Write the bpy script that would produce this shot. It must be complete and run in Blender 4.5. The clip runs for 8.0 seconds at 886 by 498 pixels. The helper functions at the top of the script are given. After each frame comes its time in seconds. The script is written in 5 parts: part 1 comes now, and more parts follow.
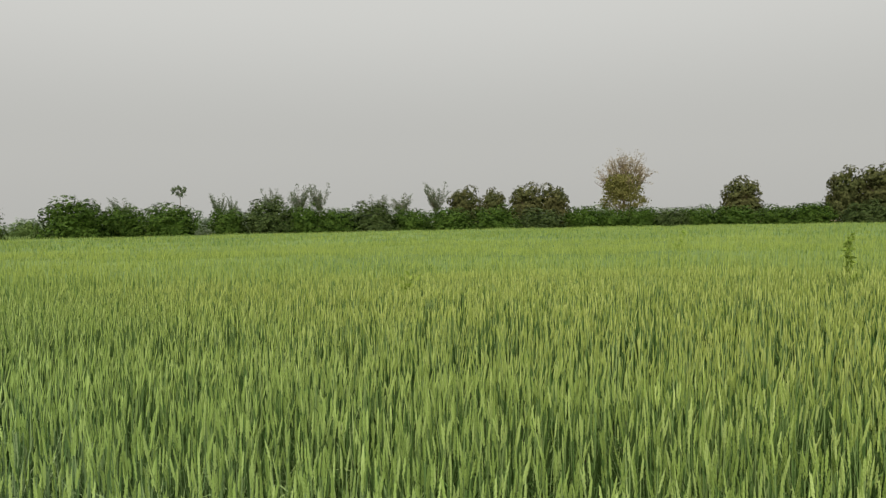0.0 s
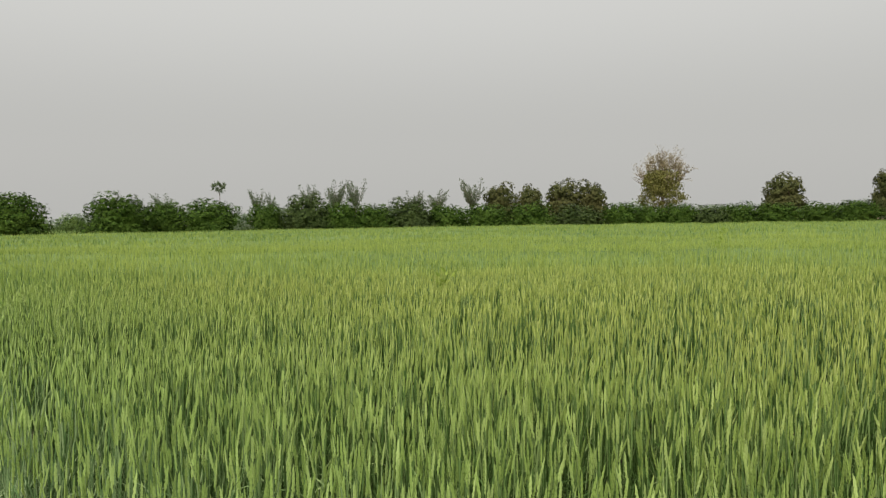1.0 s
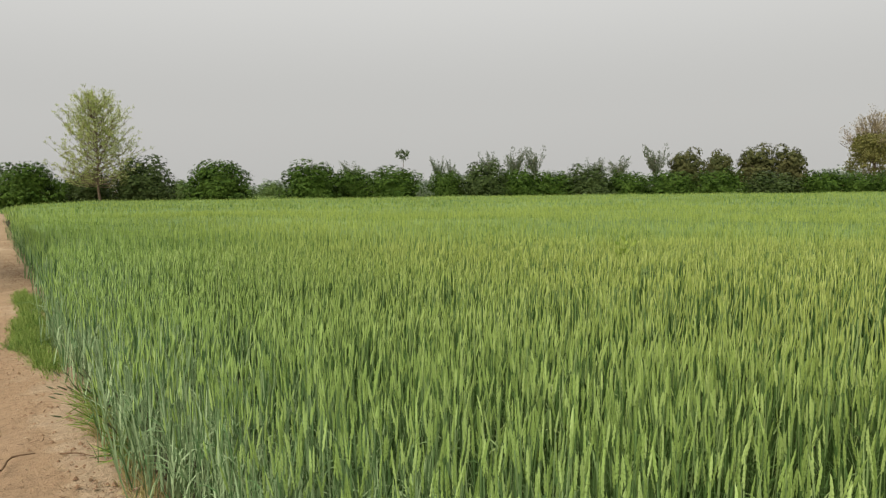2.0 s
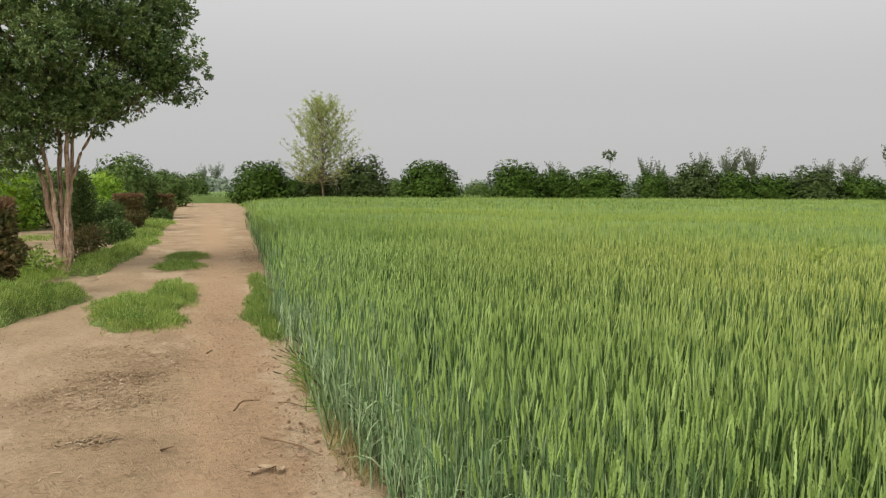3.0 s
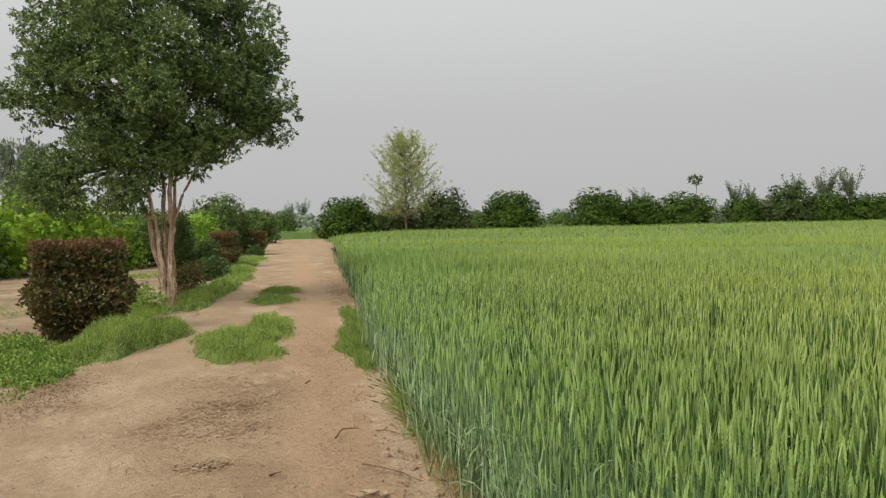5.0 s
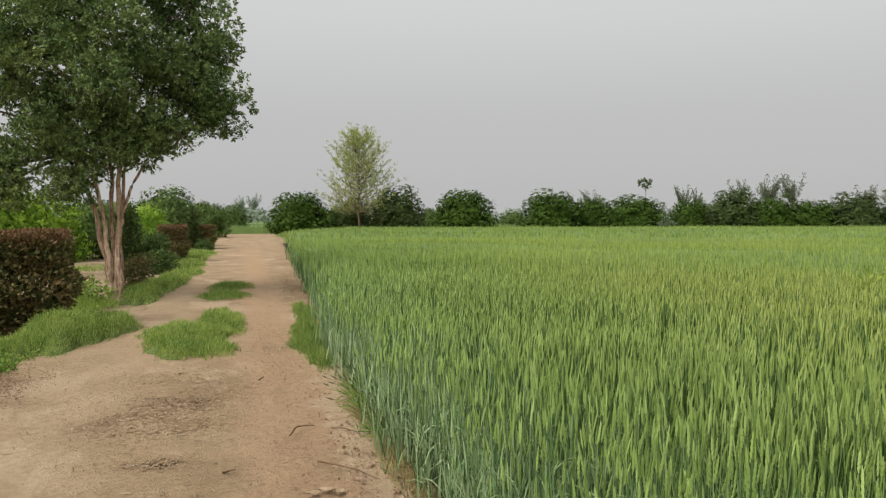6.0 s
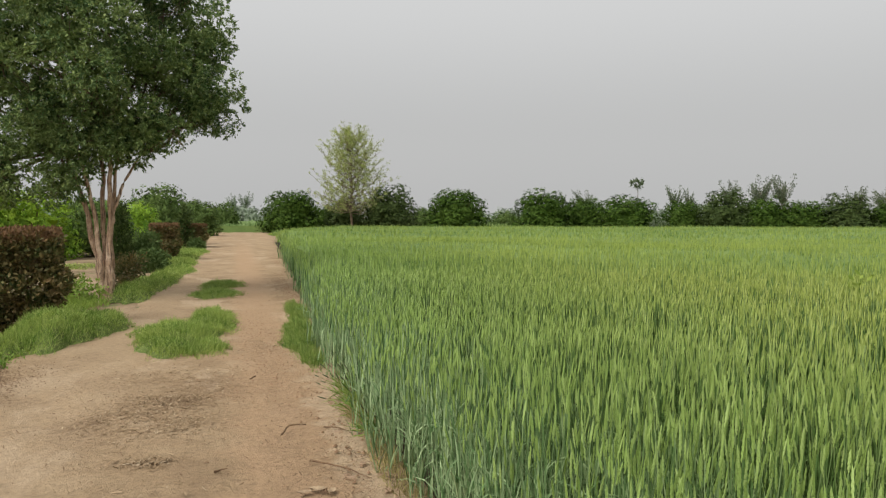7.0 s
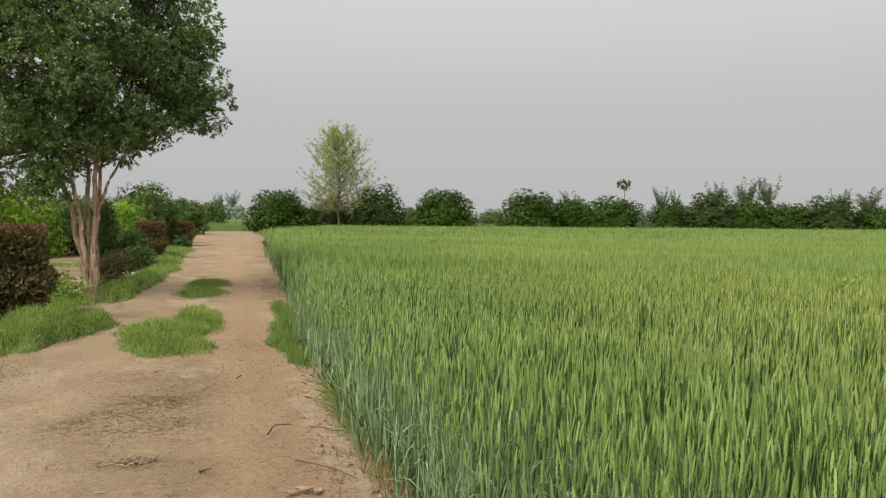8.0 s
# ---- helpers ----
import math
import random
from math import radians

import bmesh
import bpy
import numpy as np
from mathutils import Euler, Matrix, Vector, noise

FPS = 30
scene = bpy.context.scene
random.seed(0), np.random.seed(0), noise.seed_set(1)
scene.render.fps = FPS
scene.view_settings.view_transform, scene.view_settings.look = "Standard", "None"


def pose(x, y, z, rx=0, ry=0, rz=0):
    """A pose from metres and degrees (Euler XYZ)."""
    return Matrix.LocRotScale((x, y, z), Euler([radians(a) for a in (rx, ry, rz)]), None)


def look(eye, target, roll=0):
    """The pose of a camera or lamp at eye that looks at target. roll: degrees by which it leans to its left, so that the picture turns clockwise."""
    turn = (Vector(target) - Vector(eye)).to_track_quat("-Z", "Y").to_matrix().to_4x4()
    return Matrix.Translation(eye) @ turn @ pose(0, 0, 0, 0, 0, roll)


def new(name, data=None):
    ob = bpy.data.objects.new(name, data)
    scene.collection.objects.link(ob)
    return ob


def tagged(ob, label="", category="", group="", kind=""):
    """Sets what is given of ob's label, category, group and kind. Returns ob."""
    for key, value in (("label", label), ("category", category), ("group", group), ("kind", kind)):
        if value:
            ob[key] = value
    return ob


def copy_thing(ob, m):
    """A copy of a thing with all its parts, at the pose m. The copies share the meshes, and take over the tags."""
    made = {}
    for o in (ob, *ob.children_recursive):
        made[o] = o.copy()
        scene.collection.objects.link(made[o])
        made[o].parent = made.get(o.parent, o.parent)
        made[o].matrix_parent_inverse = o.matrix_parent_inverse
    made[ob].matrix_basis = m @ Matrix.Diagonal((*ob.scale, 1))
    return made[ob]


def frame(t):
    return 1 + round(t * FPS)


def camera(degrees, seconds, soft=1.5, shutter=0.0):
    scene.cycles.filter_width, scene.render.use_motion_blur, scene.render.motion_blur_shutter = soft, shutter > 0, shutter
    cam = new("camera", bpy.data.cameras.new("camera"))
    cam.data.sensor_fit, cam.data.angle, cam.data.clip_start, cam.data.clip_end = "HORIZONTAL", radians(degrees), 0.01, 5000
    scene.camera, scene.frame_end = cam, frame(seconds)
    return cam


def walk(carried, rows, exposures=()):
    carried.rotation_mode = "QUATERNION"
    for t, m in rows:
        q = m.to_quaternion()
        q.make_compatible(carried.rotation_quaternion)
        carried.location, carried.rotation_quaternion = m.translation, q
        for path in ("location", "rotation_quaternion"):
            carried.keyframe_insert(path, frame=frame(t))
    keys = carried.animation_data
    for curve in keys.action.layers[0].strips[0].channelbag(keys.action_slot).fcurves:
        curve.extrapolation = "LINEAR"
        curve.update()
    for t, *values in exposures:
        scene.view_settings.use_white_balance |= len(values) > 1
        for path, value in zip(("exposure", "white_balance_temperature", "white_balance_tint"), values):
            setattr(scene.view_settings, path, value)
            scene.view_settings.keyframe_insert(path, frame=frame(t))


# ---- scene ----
cam = camera(60.5, 8.0, soft=1.25)
walk(cam, [
    (0.0, pose(0.154, 0.701, 1.65, 87.93, 1.03, -48.67)),
    (0.5, pose(0.154, 0.701, 1.65, 88.04, 0.88, -47.62)),
    (1.0, pose(0.154, 0.701, 1.65, 87.69, 0.83, -45.96)),
    (1.5, pose(0.154, 0.701, 1.65, 85.96, 0.59, -41.27)),
    (2.0, pose(0.154, 0.701, 1.65, 85.38, 0.60, -32.60)),
    (2.2, pose(0.154, 0.690, 1.65, 85.51, 0.57, -28.92)),
    (3.3, pose(0.128, -0.060, 1.65, 85.69, -0.29, -14.10)),
    (3.5, pose(0.148, -0.071, 1.65, 86.17, -0.13, -12.49)),
    (4.0, pose(0.148, -0.071, 1.65, 87.42, 0.72, -10.21)),
    (4.2, pose(0.146, -0.070, 1.65, 87.77, 1.09, -9.80)),
    (5.3, pose(0.002, 0.000, 1.65, 87.85, 1.18, -12.27)),
    (5.5, pose(0.000, 0.000, 1.65, 87.81, 0.84, -13.22)),
    (6.0, pose(-0.022, 0.000, 1.65, 87.66, 0.18, -14.64)),
    (6.5, pose(-0.026, 0.000, 1.65, 87.61, 0.00, -15.08)),
    (7.0, pose(-0.026, 0.000, 1.65, 87.61, -0.06, -15.21)),
    (7.5, pose(-0.026, 0.000, 1.65, 87.61, -0.19, -15.51)),
    (8.0, pose(-0.026, 0.000, 1.65, 87.61, -0.41, -16.15)),
], [(0.0, -0.05, 6730, 7), (1.0, -0.03, 6700, 7.7), (1.5, 0.04, 6680, 8.1), (2.2, 0.07, 6650, 8.5), (3.3, 0.08, 6500, 9.2), (3.5, 0.07, 6500, 9.2), (4.0, 0.0, 6500, 9.2), (8.0, 0.0, 6500, 9.2)])

# ---- light: hazy overcast, brighter towards the zenith, with a weak wide sun ----
SUN_FROM = Vector((-0.55, -0.35, 0.76)).normalized()
world = bpy.data.worlds.new("hazy_sky")
world.use_nodes = True
scene.world = world
wn, wl = world.node_tree.nodes, world.node_tree.links
wn.clear()
w_out = wn.new("ShaderNodeOutputWorld")
w_bg = wn.new("ShaderNodeBackground")
w_sky = wn.new("ShaderNodeTexSky")
w_sky.sky_type, w_sky.sun_disc = "NISHITA", False
w_sky.sun_elevation = math.asin(SUN_FROM.z)
w_sky.sun_rotation = math.atan2(SUN_FROM.x, SUN_FROM.y)
w_sky.dust_density, w_sky.air_density = 6.0, 1.5
w_co = wn.new("ShaderNodeTexCoord")
w_sep = wn.new("ShaderNodeSeparateXYZ")
w_ramp = wn.new("ShaderNodeValToRGB")
w_ramp.color_ramp.interpolation = "EASE"
SKY = [(0.0, (0.487, 0.487, 0.487)), (0.10, (0.512, 0.512, 0.512)), (0.30, (0.64, 0.64, 0.64)), (1.0, (0.74, 0.735, 0.73))]
for k, (p, c) in enumerate(SKY):
    e = w_ramp.color_ramp.elements[k] if k < 2 else w_ramp.color_ramp.elements.new(p)
    e.position, e.color = p, (*c, 1)
w_haze = wn.new("ShaderNodeMix")
w_haze.data_type, w_haze.blend_type = "RGBA", "ADD"
w_haze.inputs[0].default_value = 0.004
wl.new(w_co.outputs["Generated"], w_sep.inputs[0])
wl.new(w_sep.outputs["Z"], w_ramp.inputs[0])
wl.new(w_ramp.outputs["Color"], w_haze.inputs[6])
wl.new(w_sky.outputs["Color"], w_haze.inputs[7])
wl.new(w_haze.outputs[2], w_bg.inputs["Color"])
w_bg.inputs["Strength"].default_value = 1.0
wl.new(w_bg.outputs[0], w_out.inputs[0])

sun = new("sun", bpy.data.lights.new("sun", "SUN"))
sun.data.energy, sun.data.angle, sun.data.color = 3.7, radians(45), (1.0, 0.95, 0.86)
sun.matrix_world = look(SUN_FROM * 50, (0, 0, 0))


# ---- materials ----
def material(name):
    m = bpy.data.materials.new(name)
    m.use_nodes = True
    m.node_tree.nodes.clear()
    return m, m.node_tree.nodes, m.node_tree.links


def ramp(nodes, stops):
    r = nodes.new("ShaderNodeValToRGB")
    for k, (p, c) in enumerate(stops):
        e = r.color_ramp.elements[k] if k < 2 else r.color_ramp.elements.new(p)
        e.position, e.color = p, (*c, 1)
    return r


def noise_node(nodes, links, scale, detail=4, rough=0.6):
    co = nodes.new("ShaderNodeTexCoord")
    n = nodes.new("ShaderNodeTexNoise")
    n.inputs["Scale"].default_value, n.inputs["Detail"].default_value, n.inputs["Roughness"].default_value = scale, detail, rough
    links.new(co.outputs["Object"], n.inputs["Vector"])
    return n


def mixed(nodes, links, fac, a, b, blend="MIX"):
    m = nodes.new("ShaderNodeMix")
    m.data_type, m.blend_type = "RGBA", blend
    for sock, v in ((m.inputs[0], fac), (m.inputs[6], a), (m.inputs[7], b)):
        if isinstance(v, (int, float)):
            sock.default_value = v
        elif isinstance(v, tuple):
            sock.default_value = (*v, 1)
        else:
            links.new(v, sock)
    return m.outputs[2]


def leaf_material(name, dark, mid, light, patch_scale=0.5, patch=None, gloss=0.5, through_light=0.35, by_tone=False, mid_at=0.5, edge=None, slope=-0.55, span=(-3.0, 1.5), sheen=0.16):
    """Leaves: each one its own shade, drifting patch by patch, with light shining through."""
    m, n, l = material(name)
    r = ramp(n, [(0.0, dark), (mid_at, mid), (1.0, light)])
    if by_tone:
        tone = n.new("ShaderNodeAttribute")
        tone.attribute_name = "tone"
        l.new(tone.outputs["Fac"], r.inputs[0])
    else:
        geo = n.new("ShaderNodeNewGeometry")
        l.new(geo.outputs["Random Per Island"], r.inputs[0])
    col = r.outputs[0]
    ns = noise_node(n, l, patch_scale, 3)
    pr = ramp(n, [(0.38, (0, 0, 0)), (0.64, (1, 1, 1))])
    l.new(ns.outputs["Fac"], pr.inputs[0])
    col = mixed(n, l, pr.outputs[0], col, mixed(n, l, 0.55, col, patch if patch else light))
    if edge:   # greener, younger plants along the track's side of the field
        co = n.new("ShaderNodeTexCoord")
        sp = n.new("ShaderNodeSeparateXYZ")
        sm = n.new("ShaderNodeMath")
        sm.operation = "MULTIPLY_ADD"
        sm.inputs[1].default_value = slope
        rg = n.new("ShaderNodeMapRange")
        rg.inputs["From Min"].default_value, rg.inputs["From Max"].default_value = span
        rg.inputs["To Min"].default_value, rg.inputs["To Max"].default_value = 1.0, 0.0
        l.new(co.outputs["Object"], sp.inputs[0])
        l.new(sp.outputs["Y"], sm.inputs[0])
        l.new(sp.outputs["X"], sm.inputs[2])
        l.new(sm.outputs[0], rg.inputs["Value"])
        rf = n.new("ShaderNodeMapRange")
        rf.inputs["From Min"].default_value, rf.inputs["From Max"].default_value = 10.0, 40.0
        rf.inputs["To Min"].default_value, rf.inputs["To Max"].default_value = 1.0, 0.3
        l.new(sp.outputs["Y"], rf.inputs["Value"])
        both = n.new("ShaderNodeMath")
        both.operation = "MULTIPLY"
        l.new(rg.outputs[0], both.inputs[0])
        l.new(rf.outputs[0], both.inputs[1])
        col = mixed(n, l, both.outputs[0], col, mixed(n, l, 1.0, col, edge, "MULTIPLY"))
    p = n.new("ShaderNodeBsdfPrincipled")
    p.inputs["Roughness"].default_value = gloss + 0.1
    p.inputs["Specular IOR Level"].default_value = sheen
    l.new(col, p.inputs["Base Color"])
    t = n.new("ShaderNodeBsdfTranslucent")
    l.new(mixed(n, l, 0.2, col, (0.30, 0.42, 0.06), "MIX"), t.inputs["Color"])
    mx = n.new("ShaderNodeMixShader")
    mx.inputs[0].default_value = through_light
    l.new(p.outputs[0], mx.inputs[1])
    l.new(t.outputs[0], mx.inputs[2])
    out = n.new("ShaderNodeOutputMaterial")
    l.new(mx.outputs[0], out.inputs[0])
    return m


def rough_material(name, stops, scale, fine, bump, bump_scale, gloss=0.9, tint=None, tint_scale=1.0, tint_range=(0.5, 0.62), stretch=1.0, lanes=()):
    """Earth or bark: a coarse and a fine drift of colour, with relief."""
    m, n, l = material(name)
    a = noise_node(n, l, scale, 6, 0.62)
    b = noise_node(n, l, fine, 5, 0.7)
    r = ramp(n, stops)
    l.new(a.outputs["Fac"], r.inputs[0])
    col = r.outputs[0]
    if tint:
        c = noise_node(n, l, tint_scale, 5, 0.65)
        if stretch != 1.0:
            mp = n.new("ShaderNodeMapping")
            mp.inputs["Scale"].default_value = stretch if isinstance(stretch, tuple) else (1, stretch, 1)
            l.new(c.inputs["Vector"].links[0].from_socket, mp.inputs["Vector"])
            l.new(mp.outputs[0], c.inputs["Vector"])
        tr = ramp(n, [(tint_range[0], (0, 0, 0)), (tint_range[1], (1, 1, 1))])
        l.new(c.outputs["Fac"], tr.inputs[0])
        col = mixed(n, l, tr.outputs[0], col, tint)
    for shade, x0, x1, strength, reach in lanes:   # wheel lanes running along y: worn redder earth, or pale dusty crust
        co = n.new("ShaderNodeTexCoord")
        sp = n.new("ShaderNodeSeparateXYZ")
        wob = n.new("ShaderNodeMath")
        wob.operation = "MULTIPLY_ADD"
        wob.inputs[1].default_value = 1.1
        lr = ramp(n, [(0.0, (0, 0, 0)), (0.3, (strength,) * 3), (0.7, (strength,) * 3), (1.0, (0, 0, 0))])
        mr = n.new("ShaderNodeMapRange")
        mr.inputs["From Min"].default_value, mr.inputs["From Max"].default_value = x0 + 0.55, x1 + 0.55
        l.new(co.outputs["Object"], sp.inputs[0])
        l.new(noise_node(n, l, 1.7, 5, 0.7).outputs["Fac"], wob.inputs[0])
        l.new(sp.outputs["X"], wob.inputs[2])
        l.new(wob.outputs[0], mr.inputs["Value"])
        l.new(mr.outputs[0], lr.inputs[0])
        fade = n.new("ShaderNodeMapRange")
        fade.inputs["From Min"].default_value, fade.inputs["From Max"].default_value = reach, reach * 0.5
        l.new(sp.outputs["Y"], fade.inputs["Value"])
        amount = n.new("ShaderNodeMath")
        amount.operation = "MULTIPLY"
        l.new(lr.outputs[0], amount.inputs[0])
        l.new(fade.outputs[0], amount.inputs[1])
        col = mixed(n, l, amount.outputs[0], col, shade)
    fr = ramp(n, [(0.25, (0.55, 0.55, 0.55)), (0.55, (1, 1, 1)), (0.8, (1.15, 1.13, 1.1))])
    l.new(b.outputs["Fac"], fr.inputs[0])
    col = mixed(n, l, 0.75, col, fr.outputs[0], "MULTIPLY")
    p = n.new("ShaderNodeBsdfPrincipled")
    p.inputs["Roughness"].default_value = gloss
    p.inputs["Specular IOR Level"].default_value = 0.2
    l.new(col, p.inputs["Base Color"])
    bp = n.new("ShaderNodeBump")
    bp.inputs["Strength"].default_value, bp.inputs["Distance"].default_value = bump, 0.02
    bn = noise_node(n, l, bump_scale, 6, 0.7)
    l.new(bn.outputs["Fac"], bp.inputs["Height"])
    l.new(bp.outputs[0], p.inputs["Normal"])
    out = n.new("ShaderNodeOutputMaterial")
    l.new(p.outputs[0], out.inputs[0])
    return m


M_SOIL = rough_material("orchard_soil", [(0.3, (0.17, 0.115, 0.07)), (0.5, (0.29, 0.21, 0.132)), (0.7, (0.41, 0.31, 0.205))], 0.7, 11, 1.2, 16,
                        tint=(0.15, 0.175, 0.07), tint_scale=1.3, tint_range=(0.54, 0.66))
M_ROAD = rough_material("dirt_track", [(0.30, (0.255, 0.175, 0.106)), (0.5, (0.328, 0.234, 0.142)), (0.70, (0.40, 0.297, 0.188))], 1.1, 20, 1.0, 45,
                        tint=(0.42, 0.316, 0.21), tint_scale=0.8, tint_range=(0.54, 0.61), stretch=0.55,
                        lanes=(((0.39, 0.263, 0.16), -0.25, 0.85, 0.8, 60), ((0.41, 0.308, 0.202), -2.5, -0.75, 0.3, 30), ((0.30, 0.20, 0.122), 0.15, 0.65, 0.4, 13), ((0.48, 0.367, 0.254), 0.58, 1.0, 0.6, 13)))
# field soil painted near black: the shade under the crop is in its colour
M_FIELD = rough_material("shaded_field_soil", [(0.3, (0.026, 0.02, 0.012)), (0.7, (0.058, 0.046, 0.028))], 2.0, 20, 0.8, 18)
M_CLAY = rough_material("crusted_clay", [(0.3, (0.28, 0.185, 0.12)), (0.7, (0.43, 0.31, 0.215))], 6, 40, 0.6, 40)
M_CLOD = rough_material("red_brown_clod", [(0.3, (0.19, 0.11, 0.065)), (0.7, (0.34, 0.22, 0.14))], 8, 40, 0.7, 40)
M_BARK = rough_material("pinkish_bark", [(0.3, (0.31, 0.195, 0.13)), (0.5, (0.54, 0.38, 0.27)), (0.72, (0.74, 0.58, 0.45))], 5, 30, 1.2, 25,
                        tint=(0.17, 0.11, 0.08), tint_scale=26, tint_range=(0.5, 0.62), stretch=(1, 1, 0.09))
M_BARK_GREY = rough_material("grey_brown_bark", [(0.3, (0.10, 0.075, 0.05)), (0.7, (0.26, 0.20, 0.14))], 4, 20, 0.7, 20)
M_EAR = leaf_material("wheat_ear", (0.105, 0.153, 0.031), (0.306, 0.387, 0.088), (0.58, 0.645, 0.23), 0.22, (0.342, 0.412, 0.108), 0.45, 0.14, True, 0.5, (0.83, 0.985, 1.10), -0.05, (0.9, 5.0), 0.08)
# the near-black end of this ramp paints the shade between the stalks
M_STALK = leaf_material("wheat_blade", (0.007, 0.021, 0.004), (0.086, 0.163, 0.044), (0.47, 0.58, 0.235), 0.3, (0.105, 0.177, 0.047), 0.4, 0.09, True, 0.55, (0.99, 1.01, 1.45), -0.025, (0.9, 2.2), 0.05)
M_CANOPY = rough_material("wheat_canopy", [(0.3, (0.09, 0.155, 0.05)), (0.5, (0.14, 0.215, 0.065)), (0.7, (0.19, 0.27, 0.085))], 0.16, 12, 1.0, 9)
M_GRASS = leaf_material("verge_grass", (0.022, 0.07, 0.010), (0.165, 0.29, 0.05), (0.54, 0.61, 0.21), 2.6, (0.36, 0.43, 0.11), 0.55, 0.34)
M_TURF = rough_material("matted_turf", [(0.3, (0.06, 0.095, 0.024)), (0.7, (0.18, 0.225, 0.065))], 9, 40, 0.8, 40)
M_DITCH = leaf_material("ditch_weed_leaf", (0.06, 0.125, 0.022), (0.135, 0.235, 0.042), (0.28, 0.38, 0.085), 2.0, (0.24, 0.32, 0.065), 0.5, 0.2)
M_BUSH = leaf_material("feathery_green_leaf", (0.03, 0.06, 0.02), (0.07, 0.115, 0.036), (0.14, 0.20, 0.07), 2.0, None, 0.5, 0.15, sheen=0.08)
M_SPROUT = leaf_material("bright_weed_leaf", (0.12, 0.20, 0.03), (0.22, 0.32, 0.05), (0.34, 0.43, 0.09), 2.0, None, 0.5, 0.3)
M_VERGE = leaf_material("shaded_verge_grass", (0.04, 0.095, 0.016), (0.14, 0.24, 0.045), (0.36, 0.44, 0.13), 3.0, (0.26, 0.32, 0.085), 0.55, 0.24)
M_WEED = leaf_material("broad_weed", (0.10, 0.18, 0.035), (0.18, 0.29, 0.05), (0.31, 0.40, 0.09), 2.0, None, 0.5, 0.3)
M_DARK = leaf_material("dark_glossy_leaf", (0.018, 0.034, 0.010), (0.040, 0.066, 0.018), (0.085, 0.12, 0.036), 1.1, (0.07, 0.10, 0.03), 0.42, 0.1, sheen=0.09)
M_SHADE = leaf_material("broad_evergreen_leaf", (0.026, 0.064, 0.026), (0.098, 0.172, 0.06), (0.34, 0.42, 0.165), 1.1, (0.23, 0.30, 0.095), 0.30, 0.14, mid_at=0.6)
M_ORCH = leaf_material("orchard_leaf", (0.012, 0.028, 0.005), (0.030, 0.067, 0.010), (0.09, 0.155, 0.025), 0.9, (0.072, 0.122, 0.019), 0.5, 0.08, sheen=0.07)
# orchard leaf made paler: haze over the farther trees put into the colour
M_PALEORCH = leaf_material("haze_paled_leaf", (0.032, 0.062, 0.018), (0.075, 0.128, 0.034), (0.16, 0.235, 0.07), 0.9, (0.14, 0.20, 0.055), 0.5, 0.12, sheen=0.07)
M_LIME = leaf_material("lime_green_leaf", (0.05, 0.13, 0.015), (0.15, 0.30, 0.03), (0.32, 0.50, 0.055), 0.7, (0.44, 0.58, 0.06), 0.5, 0.3)
M_BROWN = leaf_material("bronze_leaf", (0.042, 0.056, 0.02), (0.078, 0.092, 0.032), (0.125, 0.13, 0.048), 0.3, (0.115, 0.10, 0.042), 0.6, 0.12, sheen=0.08)
M_PALE = leaf_material("young_pale_leaf", (0.20, 0.25, 0.075), (0.33, 0.385, 0.13), (0.48, 0.52, 0.215), 0.3, None, 0.6, 0.35)
M_GREYLEAF = leaf_material("grey_green_leaf", (0.07, 0.095, 0.06), (0.11, 0.14, 0.09), (0.165, 0.195, 0.13), 0.3, None, 0.6, 0.2)
# aerial haze is painted into this pale grey-green leaf colour
M_FAR = leaf_material("hazed_far_leaf", (0.16, 0.205, 0.15), (0.205, 0.25, 0.19), (0.25, 0.295, 0.23), 0.05, None, 0.8, 0.1)
M_POD = leaf_material("dry_seed_pod", (0.16, 0.135, 0.085), (0.25, 0.205, 0.125), (0.36, 0.30, 0.19), 0.4, None, 0.8, 0.1)
M_OLIVE = leaf_material("olive_leaf", (0.085, 0.09, 0.025), (0.14, 0.14, 0.038), (0.20, 0.19, 0.06), 0.4, None, 0.6, 0.2)
M_HEDGE = leaf_material("copper_hedge_leaf", (0.036, 0.064, 0.022), (0.092, 0.104, 0.04), (0.25, 0.19, 0.08), 3.0, (0.19, 0.10, 0.052), 0.45, 0.18)
M_HEDGETOP = leaf_material("copper_shoot", (0.08, 0.045, 0.025), (0.14, 0.075, 0.042), (0.21, 0.12, 0.062), 3.0, None, 0.5, 0.2)
M_STRAW = leaf_material("dry_straw", (0.15, 0.098, 0.055), (0.245, 0.168, 0.10), (0.36, 0.265, 0.17), 2.0, None, 0.85, 0.05)
M_PALESTRAW = leaf_material("bleached_straw", (0.34, 0.25, 0.16), (0.42, 0.325, 0.215), (0.52, 0.42, 0.295), 2.0, None, 0.85, 0.05)
M_DRYGRASS = leaf_material("yellowing_grass", (0.13, 0.12, 0.04), (0.26, 0.22, 0.085), (0.40, 0.34, 0.15), 3.0, None, 0.8, 0.15)
M_SEED = leaf_material("dark_seed_head", (0.05, 0.065, 0.035), (0.085, 0.105, 0.055), (0.14, 0.15, 0.08), 3.0, None, 0.7, 0.1)
M_DRYLEAF = rough_material("dry_leaf", [(0.3, (0.25, 0.18, 0.115)), (0.7, (0.42, 0.32, 0.215))], 20, 60, 0.4, 60)
M_TWIG = rough_material("dry_twig", [(0.3, (0.10, 0.06, 0.035)), (0.7, (0.24, 0.15, 0.09))], 20, 60, 0.5, 60)


